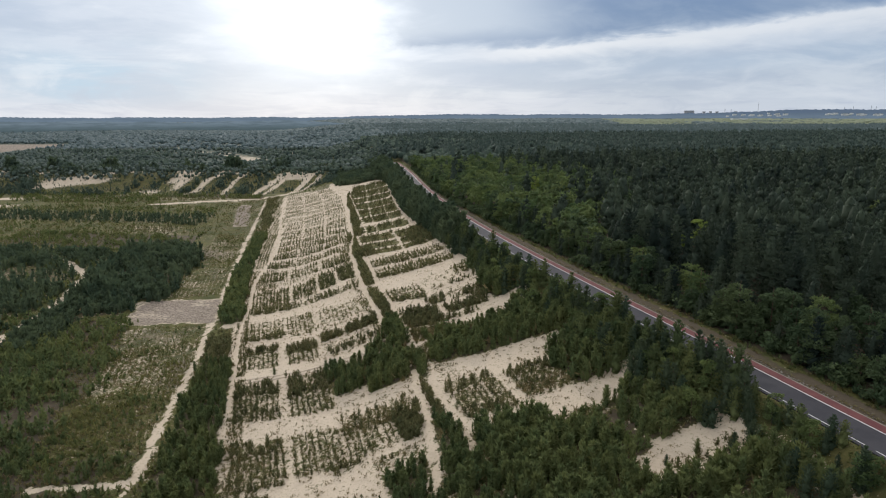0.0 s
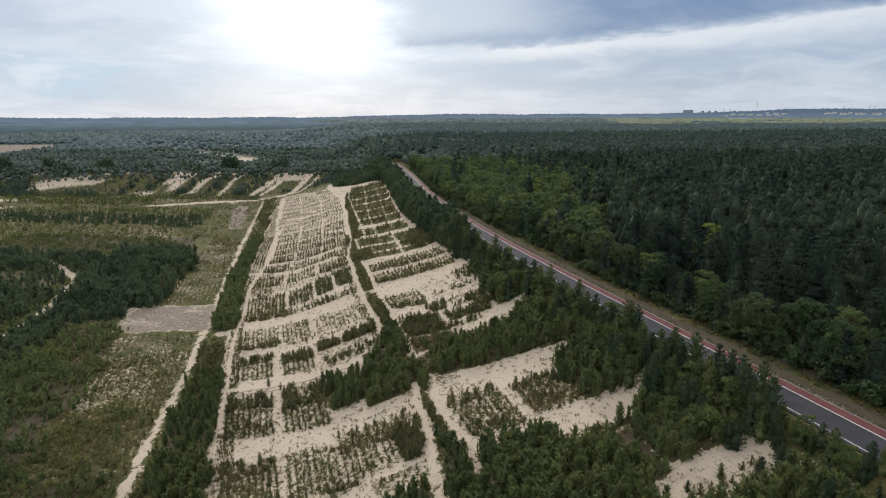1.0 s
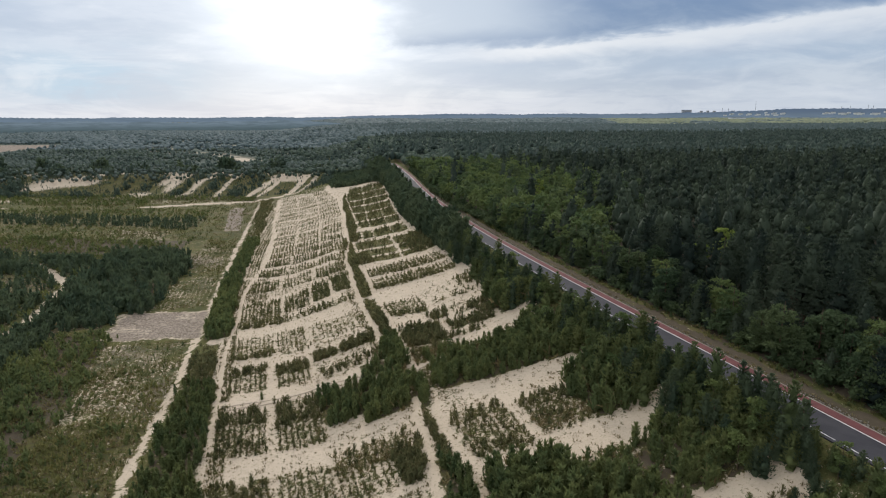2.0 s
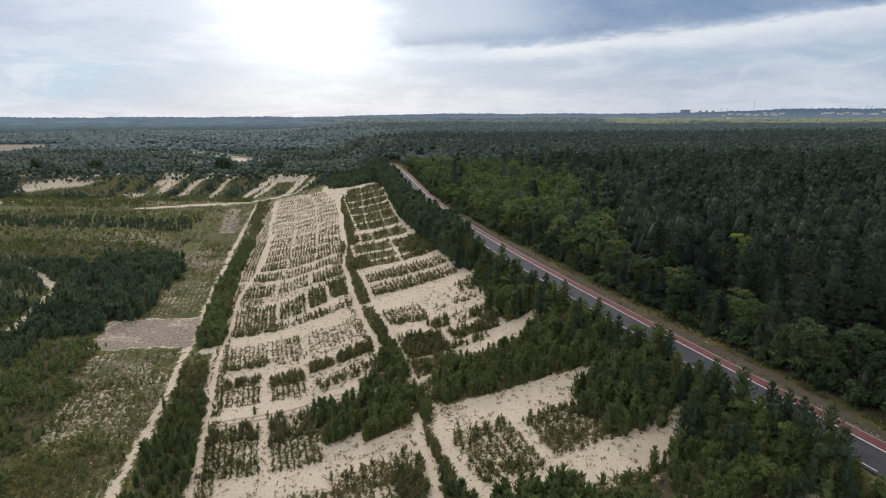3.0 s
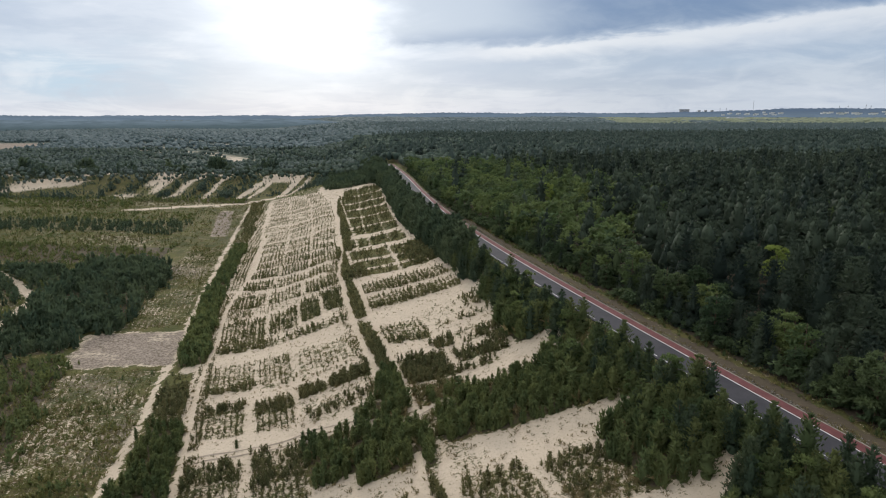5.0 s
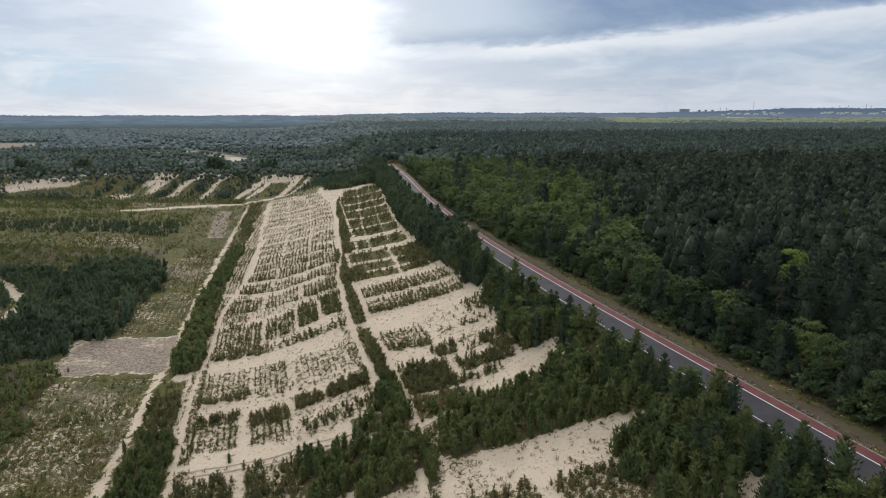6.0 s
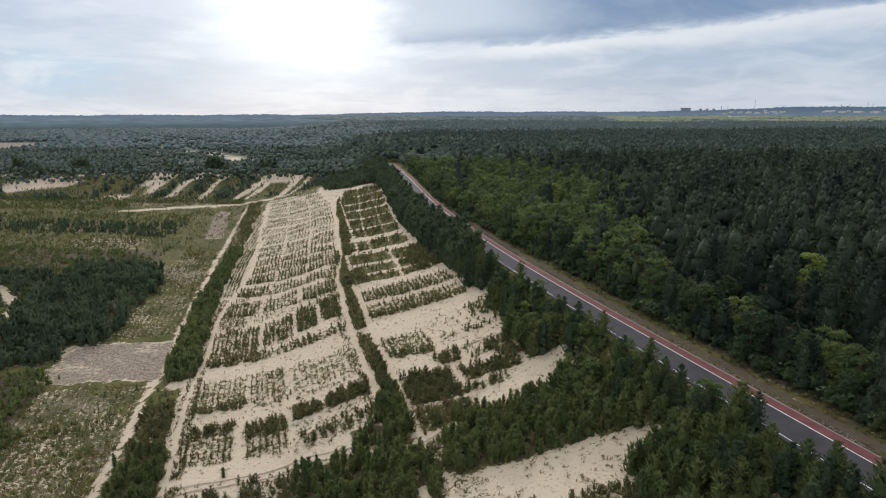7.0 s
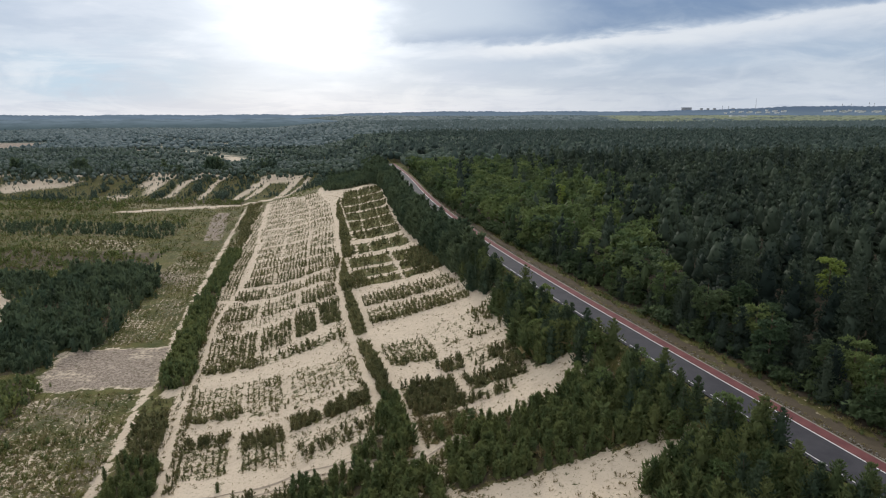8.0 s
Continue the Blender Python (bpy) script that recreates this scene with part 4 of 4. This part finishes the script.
x, y, s = gathered("young")
scatter("young_pines", young_protos(RNG, 10, 4, 5, 2, 0.32, 0.38, 0.46), x, y, s, [YOUNG, BARK], "rows of small green young pines in pale sand", "young pines", RNG,
        coarse=young_protos(RNG, 6, 2, 4, 1, 0.50, 0.6, 0.46), split=160)
x, y, s = gathered("tall")
u = road_x(y) - x
single = (u > 9) & (u < 46) & (s > 1.6)
single[np.where(single)[0][np.argsort(y[single])[12:]]] = False
SINGLE_PINES = list(zip(x[single], y[single], s[single]))
x, y, s = x[~single], y[~single], s[~single]
scatter("pine_thicket", young_protos(RNG, 10, 7, 5, 3, 0.22, 0.42, 0.26), x, y, s, [THICKET, BARK], "dense thicket of dark green young pines", "young pines", RNG,
        coarse=young_protos(RNG, 6, 4, 4, 1, 0.40, 0.6, 0.32), split=160)
x, y, s = gathered("grove")
scatter("pine_grove", young_protos(RNG, 8, 7, 5, 3, 0.24, 0.45, 0.34), x, y, s, [GROVE, BARK], "dark blue green grove of close young pines", "young pines", RNG,
        coarse=young_protos(RNG, 6, 4, 4, 1, 0.40, 0.6, 0.38), split=165)
x, y, s = gathered("scrub")
deep = (y < 190) & (RNG.uniform(0, 1, len(x)) < 0.95 - 0.6 * smooth(y, 140, 190)) | (RNG.uniform(0, 1, len(x)) < 0.15)
for name, some, mat, label in (("low_scrub", ~deep, SCRUB, "loose olive green scrub on open heath"), ("dark_scrub", deep, THICKET, "dark green bushy scrub on open heath")):
    scatter(name, young_protos(RNG, 8, 4, 5, 2, 0.34, 0.5, 0.5), x[some], y[some], s[some], [mat, BARK], label, "shrubs", RNG,
            coarse=young_protos(RNG, 6, 3, 4, 1, 0.50, 0.6, 0.55), split=135)
x, y, s = gathered("brush")
scatter("dry_brush", brush_protos(RNG, 5), x, y, s, [DRY], "low brownish dry shrubs and grass tufts", "shrubs", RNG,
        coarse=brush_protos(RNG, 4, 4), split=170)


x, y, s = gathered("tuft")
scatter("grass_tufts", brush_protos(RNG, 5), x, y, s, [TUFT], "green and straw coloured grass tufts in rows", "grass", RNG,
        coarse=brush_protos(RNG, 4, 4), split=170)


def dune_points(rng, gap):
    xs, ys = np.meshgrid(np.arange(-430, -40, gap), np.arange(470, 560, gap))
    xs, ys = xs.ravel() + rng.uniform(-1, 1, xs.size) * gap * 0.5, ys.ravel() + rng.uniform(-1, 1, ys.size) * gap * 0.5
    ok = (road_x(ys) - xs > 45) & (dune_sand(xs, ys) < rng.uniform(0.0, 1.35, xs.size)) & (rng.uniform(0, 1, xs.size) < 0.6 + 0.4 * smooth(ys, 505, 540))
    return xs[ok], ys[ok]


dx, dy = dune_points(RNG, 2.1)
clump = smooth(wave(dx, dy, 17, 2.0), 0.0, 0.35)
behind = np.maximum.reduce([dune_sand(dx * (1 + d / dy), dy + d) for d in (4, 8, 13, 19)])
ds = RNG.uniform(0.55, 1.35, len(dx)) * (1 + 1.7 * clump * (1 - behind) + 0.8 * (1 - behind)) * (1 + 1.2 * smooth(dy, 528, 546))
top = RNG.uniform(0, 1, len(dx)) < 0.06 + 0.6 * smooth(dy, 522, 540)
scatter("scarp_pines", young_protos(RNG, 5, 4, 4, 2, 0.36, 0.6, 0.42), dx[top], dy[top], ds[top], [GROVE, BARK], "dark pines along the top of the sandy scarp", "trees", RNG)
# The scarp's scrub also has haze put into its leaf colour.
scatter("dune_scrub", young_protos(RNG, 5, 4, 4, 2, 0.36, 0.6, 0.5), dx[~top], dy[~top], ds[~top], [HAZED_WOODLAND, BARK], "haze tinted grey green scrub on the sandy scarp", "shrubs", RNG)

# ---- the forest


def in_view(x, y, margin=0.77):
    return (y > -20) & (np.abs(x) < 40 + margin * (y + 20))


def forest_points(rng, y0, y1, x0, x1, gap, keep):
    xs, ys = np.meshgrid(np.arange(x0, x1, gap), np.arange(y0, y1, gap))
    xs = xs.ravel() + rng.uniform(-0.45, 0.45, xs.size) * gap
    ys = ys.ravel() + rng.uniform(-0.45, 0.45, ys.size) * gap
    ok = keep(xs, ys) & in_view(xs, ys)
    return xs[ok], ys[ok]


def east(x, y):
    return road_x(y) - x < -7.2 + 3.0 * smooth(y, 200, 300)


big_pines = [make_tree("pine_tree", "tall dark green pine with bare lower trunk in dense forest", RNG, 12.5,
                       conifer(RNG, 12.5, RNG.uniform(2.6, 3.3), 0.14, 16, 8, 2, 6, 0.52, 0.46, 0.58, 0.08, 0.5, 0.5, 9, 9), NEEDLES, 0.16, 0.3, 1.7, "forest trees") for _ in range(6)]
leafy = [make_tree("broadleaf_tree", "light green broadleaf tree at the edge of the forest", RNG, 9.0,
                   leaf_crown(RNG, 9.0, RNG.uniform(2.6, 3.4), 0.04, 64, 30, 0.34, 0.8, 0.7), m, 0.14, 0.25, 1.8, "forest trees") for m in (DARKLEAF, DARKLEAF, DARKLEAF, LEAVES)]
edge_pines = [make_tree("pine_tree", "bushy dark green pine branching down to the ground", RNG, 8.0,
                        conifer(RNG, 8.0, RNG.uniform(2.0, 2.6), 0.03, 14, 8, 2, 6, 0.42, 0.46, 0.68, 0.08, 0.5, 0.5, 9, 8), NEEDLES, 0.13, 0.12, 1.6, "forest trees") for _ in range(4)]
belt_pines = [make_tree("young_pine", "bushy green young pine beside the road", RNG, 5.0,
                        conifer(RNG, 5.0, RNG.uniform(1.2, 1.6), 0.04, 12, 7, 2, 6, 0.32, 0.42, 0.62, -0.1, 0.75, 0.4, 8, 7), THICKET if i % 2 else GROVE, 0.08, 0.12, 1.1, "roadside pines") for i in range(5)]
belt_leafy = [make_tree("broadleaf_tree", "light green young broadleaf tree beside the road", RNG, 4.6,
                        leaf_crown(RNG, 4.6, RNG.uniform(1.3, 1.7), 0.1, 20, 22, 0.26), LEAVES, 0.07, 0.15, 1.0, "roadside trees") for _ in range(2)]
golden = make_tree("broadleaf_tree", "bright yellow green broadleaf tree among dark pines", RNG, 11.0, leaf_crown(RNG, 11.0, 2.7, 0.3, 44, 34, 0.32, 0.8, 0.6), YELLOW, 0.14, 0.35, 1.8, "forest trees")


def plant_tree(source, x, y, scale, turn, tilt=0.0):
    ob = copy_thing(source, pose(float(x), float(y), float(height(x, y)) - 0.1, tilt, 0, turn))
    ob.scale = (scale, scale, scale)
    return ob


fx, fy = forest_points(RNG, 50, 440, -60, 420, 5.0, east)
dist = np.hypot(fx - 0, fy - 20)
order = np.argsort(dist)
GOLDEN = ((60.5, 146.5, 1.15), (55.5, 146.5, 0.85), (39.0, 268.0, 1.0), (37.5, 261.0, 0.7))
order = np.array([n for n in order if min(math.hypot(fx[n] - a, fy[n] - b + 2.0) for a, b, c in GOLDEN) > 4.6])
near = order[:300]
for n in near[:205]:
    rim = road_x(fy[n]) - fx[n] > -16.0
    source = leafy[n % 4] if RNG.uniform() < (0.42 if rim else 0.06) else edge_pines[n % 4] if rim else big_pines[n % 6]
    plant_tree(source, fx[n], fy[n], RNG.uniform(0.75, 1.15) if rim else RNG.uniform(0.74, 1.18), RNG.uniform(0, 360))
# a closed fringe of lower trees along the verge
for u0, step, lo, hi in ((-8.0, 3.3, 0.5, 0.8), (-11.5, 4.0, 0.75, 1.15)):
    for w in np.arange(44, 215, step):
        x, y = place(u0 + RNG.uniform(-0.8, 0.8), w + RNG.uniform(-0.8, 0.8))
        pick = RNG.uniform()
        source = leafy[RNG.integers(0, 4)] if pick < 0.4 else edge_pines[RNG.integers(0, 4)]
        plant_tree(source, x, y, RNG.uniform(lo, hi), RNG.uniform(0, 360))
for x, y, h in SINGLE_PINES:
    tagged(plant_tree(belt_pines[RNG.integers(0, 5)], x, y, h / 5.0 * 1.1, RNG.uniform(0, 360)), "bushy green young pine in a thicket on sand", group="thicket pines")
# roadside belt
for w in np.arange(69.8, 74, 0.55):
    x, y = place(RNG.uniform(7.2, 9.6), w)
    plant_tree(belt_leafy[RNG.integers(0, 2)] if RNG.uniform() < 0.4 else belt_pines[RNG.integers(0, 5)], x, y, RNG.uniform(0.5, 0.95), RNG.uniform(0, 360))
for w0, w1, dens, tall in ((44, 69.5, 1.0, 0.8), (74, 93, 1.2, 1.1), (95, 110, 1.2, 1.15), (114, 130, 1.1, 1.05), (134, 174, 1.1, 1.1), (180, 196, 1.1, 1.1)):
    n = int((w1 - w0) * 5.0 * dens / 2.3)
    for u, w in zip(RNG.uniform(6.5 if w0 < 112 else 7.2, 13.5, n), RNG.uniform(w0, w1, n)):
        x, y = place(u, w)
        plant_tree(belt_leafy[n % 2] if RNG.uniform() < 0.13 else belt_pines[RNG.integers(0, 5)], x, y, RNG.uniform(0.6, 1.3) * tall, RNG.uniform(0, 360))
# pines standing alone on the sand, and two pale broadleaf trees by the road
for x, y, h in ((32.8, 74.8, 2.2), (28.7, 74.2, 1.7), (33.2, 70.7, 1.9), (28.3, 70.6, 1.8), (38.7, 71.3, 3.6), (-37.3, 130.6, 1.8), (24.5, 118.6, 2.8)):
    tagged(plant_tree(belt_pines[RNG.integers(0, 5)], x, y, h / 5.0, RNG.uniform(0, 360)), "small green young pine standing alone on sand", group="lone pines")
for x, y, h in ((30.1, 113.2, 4.3), (31.2, 109.2, 4.5), (20.4, 143.2, 5.4), (0.6, 134.8, 2.6)):
    plant_tree(belt_leafy[RNG.integers(0, 2)], x, y, h / 4.6, RNG.uniform(0, 360))
for gx, gy, gs in GOLDEN:
    plant_tree(golden, gx, gy, gs, 40)
for t in (*big_pines, *leafy, *edge_pines, *belt_pines, *belt_leafy, golden):
    for o in (*t.children_recursive, t):
        bpy.data.objects.remove(o)


def mid_protos(rng, n, whorls, arms, count, size, width, wide=1.0):
    return [proto(conifer(rng, 12.0, wide * rng.uniform(2.7, 3.6), 0.25, whorls, arms, 1, count, size, width, rng.uniform(0.42, 0.6), 0.05, 0.7, 0.5, 7 if whorls > 6 else 6, 6 if whorls > 6 else 3, 0.66 if whorls > 6 else 0.8), 0) for _ in range(n)]


def leafy_protos(rng, n, lumps, per, size, light=1, radius=2.8):
    """Rounded crowns; every so many of them in the first, lighter material."""
    return [proto(leaf_crown(rng, 9.0, radius, 0.15, lumps, per, size), 0 if light == 1 or i % 3 < light else 1) for i in range(n)]


rest = order[205:]
edge = (road_x(fy[rest]) - fx[rest] > -24 - 55 * smooth(fy[rest], 170, 300) - 10 * wave(fx[rest], fy[rest], 30, 4.0) - RNG.uniform(-22, 22, len(rest)) * smooth(fy[rest], 150, 260)) & (RNG.uniform(0, 1, len(rest)) < 0.92) | (RNG.uniform(0, 1, len(rest)) < 0.05)
r = rest[~edge]
scatter("pine_forest", mid_protos(RNG, 10, 11, 7, 3, 0.62, 0.55), fx[r], fy[r], RNG.uniform(0.62, 1.22, len(r)) * (1 + 0.1 * wave(fx[r], fy[r], 24, 3.0)), [NEEDLES, BARK], "dense dark green pine forest", "forest", RNG,
        coarse=mid_protos(RNG, 10, 7, 6, 2, 0.85, 0.6), split=200)
r = rest[edge]
scatter("broadleaf_trees", leafy_protos(RNG, 8, 15, 8, 0.8, 2), fx[r], fy[r], RNG.uniform(0.75, 1.2, len(r)), [LEAVES, DARKLEAF], "light green broadleaf trees along the forest edge", "trees", RNG)
ws = RNG.uniform(40, 440, 520)
us = RNG.uniform(-9.5, -6.0, 520) + 2.8 * smooth(ws, 200, 300)
bx, by = place(us, ws)
scatter("edge_shrubs", [proto(leaf_crown(RNG, 1.0, 0.6, 0.0, 10, 8, 0.17), 0) for _ in range(4)], bx, by, RNG.uniform(1.2, 3.4, len(bx)), [DARKLEAF, BARK], "low green shrubs at the foot of the forest edge", "shrubs", RNG)
# rubble and dead grass beside the cycle lane
us, ws = -2.15 - np.abs(RNG.normal(0, 0.42, 2600)), RNG.uniform(45, 330, 2600)
keep = RNG.uniform(-1, 1, 2600) < 0.35 + 0.9 * wave(ws, us * 4, 7.0, 3.0)
bx, by = place(us[keep], ws[keep])
scatter("verge_rubble", [proto(leaf_core(RNG, 0.7, 0.6, -0.2, 5, 3)) for _ in range(5)], bx, by, RNG.uniform(0.06, 0.24, len(bx)), [EDGING], "pale rubble and dust along the edge of the cycle lane", "rubble", RNG, sink=0.02)
# the belt goes on along the road
ws = RNG.uniform(196, 540, 1000)
us = RNG.uniform(6.8 + 1.0 * smooth(ws, 230, 300), 13.0 + 1.5 * smooth(ws, 225, 270) + 5 * smooth(ws, 390, 440), 1000)
bx, by = place(us, ws)
scatter("roadside_belt", young_protos(RNG, 8, 7, 6, 3, 0.22, 0.55, 0.34), bx, by, RNG.uniform(4.0, 7.6, len(bx)), [GROVE, BARK], "belt of green young pines along the road", "trees", RNG)


def beyond(x, y):
    u = road_x(y) - x
    hidden = (y > 1900) & (x < -0.24 * y)
    field = (np.abs(u - 620) < 150) & (np.abs(y - 930) < 170)
    strip = (np.abs(x + 266 + (y - 802) * 0.55) < 95) & (y > 690) & (y < 1300) & (wave(x, y, 14, 7.0) > 0.12)
    gap = (np.abs(x + 230) < 34) & (y > 600) & (y < 720) & (wave(x, y, 9, 3.0) < 0.25)
    return ~gap & ~strip & ((u < -4.2) & (y > 439) | (u > 8) & (y > 528 + 12 * wave(x, y, 40, 1.0)) | (y > 505)) & (far_sand(x, y) < 0.25) & ~field & ~hidden


def pale(x, y):
    """Where woods take the pale coat: broadleaf scrub among pines, and haze far off."""
    u = road_x(y) - x
    west = u > 110
    stand = (u < 260) & (u > -320) & (y > 540) & (wave(x, y, 75, 5.0) > -0.1)
    hazed_far = (y > 1900) | (x > 0.45 * y) & (y > 1500)
    return west | stand | hazed_far


def far_protos(rng, n, radius, tall, spiky):
    """Small closed crowns for woods far away."""
    if spiky:
        return [proto(crown_core(rng, tall, radius * rng.uniform(0.8, 1.2), 0.1, rng.uniform(0.45, 0.6), 5, 2), 0) for _ in range(n)]
    return [proto(leaf_core(rng, tall, radius * rng.uniform(0.8, 1.2), 0.05, 5, 3), 0) for _ in range(n)]


# Farther woods get bluer, paler coats that paint the haze into them.
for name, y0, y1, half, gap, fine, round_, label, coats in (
    ("far_forest", 400, 900, 700, 5.8, (4, 4, 1, 1.5, 0.7, 1.25), (6, 2, 1.1, 1, 3.9), "distant forest", (HAZED_WOODLAND, HAZED_PINE, HAZED_SCRUB)),
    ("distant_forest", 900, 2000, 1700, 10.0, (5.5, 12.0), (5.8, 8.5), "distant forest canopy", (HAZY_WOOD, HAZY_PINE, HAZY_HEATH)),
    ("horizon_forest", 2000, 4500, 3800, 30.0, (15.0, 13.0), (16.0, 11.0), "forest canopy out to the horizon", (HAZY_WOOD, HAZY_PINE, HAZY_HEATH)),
):
    fx, fy = forest_points(RNG, y0, y1, -half, half, gap, beyond)
    size = RNG.uniform(0.7, 1.15, len(fx)) * (1 - np.where(fy < 720, 0.48, 0.34) * smooth(road_x(fy) - fx, -60, 110))
    near = y0 < 900
    pines = mid_protos(RNG, 5, *fine) if near else far_protos(RNG, 8, *fine, True)
    rounds = leafy_protos(RNG, 5, *round_) if near else far_protos(RNG, 8, *round_, False)
    bright = pale_strip(fx, fy) > 0.4
    if bright.any():
        scatter(name + "_bright", rounds, fx[bright], fy[bright], size[bright], [SUNLIT_WOOD, BARK], "woods below the ridge coloured a sunlit pale yellow green", "forest", RNG)
        fx, fy, size = fx[~bright], fy[~bright], size[~bright]
    light = pale(fx, fy) & (RNG.uniform(-1, 1, len(fx)) < 0.15 + 0.9 * wave(fx, fy, 90, 2.0))
    light &= (road_x(fy) - fx > 20) | (fy > 1900)
    mixed = ~light & (RNG.uniform(0, 1, len(fx)) < 0.30 + 0.55 * wave(fx, fy, 75, 5.0) + 0.6 * smooth(road_x(fy) - fx, -180, 60))
    scatter(name + "_mixed", rounds, fx[mixed], fy[mixed], size[mixed] * 1.05, [coats[0], BARK], "haze tinted mixed green " + label, "forest", RNG)
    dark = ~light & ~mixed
    scatter(name, pines, fx[dark], fy[dark], size[dark], [coats[1], BARK], "haze tinted dark pine " + label, "forest", RNG)
    scatter(name + "_pale", rounds, fx[light], fy[light], size[light] * 1.05, [coats[2], BARK], "haze tinted grey green broadleaf " + label, "forest", RNG)

# ---------------------------------------------------------------- distance


def backdrop(name, radius, low, high, z0, z1, crest, label):
    """A belt of land with haze painted in glowing colour: low near its foot, high near its crest, with faint woods in
    it.
    """
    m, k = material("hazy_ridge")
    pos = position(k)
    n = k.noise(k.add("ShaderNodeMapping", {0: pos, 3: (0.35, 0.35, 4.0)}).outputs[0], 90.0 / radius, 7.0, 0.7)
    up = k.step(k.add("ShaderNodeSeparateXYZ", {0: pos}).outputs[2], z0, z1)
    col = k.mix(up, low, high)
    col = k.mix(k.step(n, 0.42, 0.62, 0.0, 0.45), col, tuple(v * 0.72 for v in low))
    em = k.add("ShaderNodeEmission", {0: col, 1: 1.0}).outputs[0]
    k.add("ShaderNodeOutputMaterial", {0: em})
    v, f = [], []
    for i in range(961):
        az = -0.95 + 1.9 * i / 960
        z = 60 + crest(az) * radius + RNG.uniform(-1, 1) * 0.0006 * radius
        for r, h in ((radius, 0), (radius, z), (radius + 80, z - 2), (radius + 80, 0)):
            v.append((r * math.sin(az), r * math.cos(az), h))
    for i in range(960):
        for j in range(3):
            c = i * 4 + j
            f.append((c, c + 4, c + 5, c + 1))
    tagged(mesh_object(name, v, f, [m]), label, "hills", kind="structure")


def crest_far(az):
    return -0.003 + 0.004 * float(smooth(az, -0.2, 0.0)) + 0.006 * float(smooth(az, 0.3, 0.55)) + 0.0004 * math.sin(az * 40) + 0.0002 * math.sin(az * 93)


def crest_near(az):
    return -0.0085 + 0.0008 * math.sin(az * 23 + 1) + 0.0005 * math.sin(az * 71) - 0.02 * float(smooth(az, -0.22, 0.02))


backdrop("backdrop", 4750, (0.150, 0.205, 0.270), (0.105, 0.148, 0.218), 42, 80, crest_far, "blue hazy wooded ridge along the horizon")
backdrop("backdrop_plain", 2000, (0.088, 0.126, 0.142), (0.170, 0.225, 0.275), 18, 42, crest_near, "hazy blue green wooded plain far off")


def far_block(name, x, y, w, d, h, label, category, storeys=0, z0=0.0):
    root = tagged(new(name), label, category, "far town")
    root.location = (x, y, z0)
    hw, hd = w / 2, d / 2
    v = [(-hw, -hd, 0), (hw, -hd, 0), (hw, hd, 0), (-hw, hd, 0), (-hw, -hd, h), (hw, -hd, h), (hw, hd, h), (-hw, hd, h)]
    f = [(0, 1, 5, 4), (1, 2, 6, 5), (2, 3, 7, 6), (3, 0, 4, 7), (0, 3, 2, 1), (4, 5, 6, 7)]
    mesh_object("wall", v, f, [CONCRETE if storeys else WHITEWASH], root)
    e = 1.0
    rv = [(a * (1 + e / w), b * (1 + e / d), c) for c in (h + 0.01, h + 1.2) for a, b in ((-hw, -hd), (hw, -hd), (hw, hd), (-hw, hd))]
    mesh_object("roof", rv, f, [STEEL], root)
    for n in range(storeys):
        z = 2.0 + n * (h - 2) / storeys
        mesh_object("window_band", [(-hw * 0.9, -hd - 0.3, z), (hw * 0.9, -hd - 0.3, z), (hw * 0.9, -hd - 0.3, z + 1.5), (-hw * 0.9, -hd - 0.3, z + 1.5),
                                    (-hw * 0.9, -hd + 0.1, z), (hw * 0.9, -hd + 0.1, z), (hw * 0.9, -hd + 0.1, z + 1.5), (-hw * 0.9, -hd + 0.1, z + 1.5)],
                    [(0, 1, 2, 3), (1, 5, 6, 2), (5, 4, 7, 6), (4, 0, 3, 7)], [STEEL], root)


def far_mast(name, x, y, h, r, label, z0):
    root = tagged(new(name), label, "mast", "far town")
    root.location = (x, y, z0)
    v, f = stem(h, r, r * 0.5, 6, 0, 6)
    mesh_object("shaft", v, f, [STEEL], root)
    v, f = stem(4, r * 1.6, r * 1.6, 6, 0, 1)
    ob = mesh_object("platform", v, f, [STEEL], root)
    ob.location = (0, 0, h * 0.72)


far_block("apartment_building", 1712, 4500, 66, 14, 26, "long pale concrete apartment block on the horizon", "building", 7, 62)
for x, w, h in ((1815, 16, 12), (1860, 14, 13), (1905, 16, 12), (2035, 18, 12), (2070, 12, 10)):
    far_block("apartment_building", x, 4500, w, 14, h, "small pale concrete block on the horizon", "building", 3, 70)
far_block("warehouse", 1560, 3400, 80, 30, 12, "long white low warehouse among distant trees", "building", 0, 30)
far_mast("radio_mast", 2190, 4500, 66, 1.3, "slender grey radio mast on the ridge", 82)
for x, h in ((1960, 32), (2003, 30), (2790, 32), (2850, 34), (2975, 42), (3010, 36)):
    far_mast("chimney", x, 4500, h, 1.5, "thin grey chimney on the ridge", 82 if x > 2500 else 70)
for i in range(46):
    # houses in two clusters on the slope
    az = 0.415 + 0.075 * (i * 0.618 % 1.0) if i % 3 == 0 else 0.535 + 0.12 * (i * 0.618 % 1.0)
    r = 4560 + 50 * (i % 3)
    far_block("house", r * math.sin(az), r * math.cos(az), RNG.uniform(12, 26), 12, RNG.uniform(6, 10), "small white house on the wooded ridge", "house", 0, 48 + 16 * ((i * 0.37) % 1.0) + 60 * max(az - 0.53, 0))
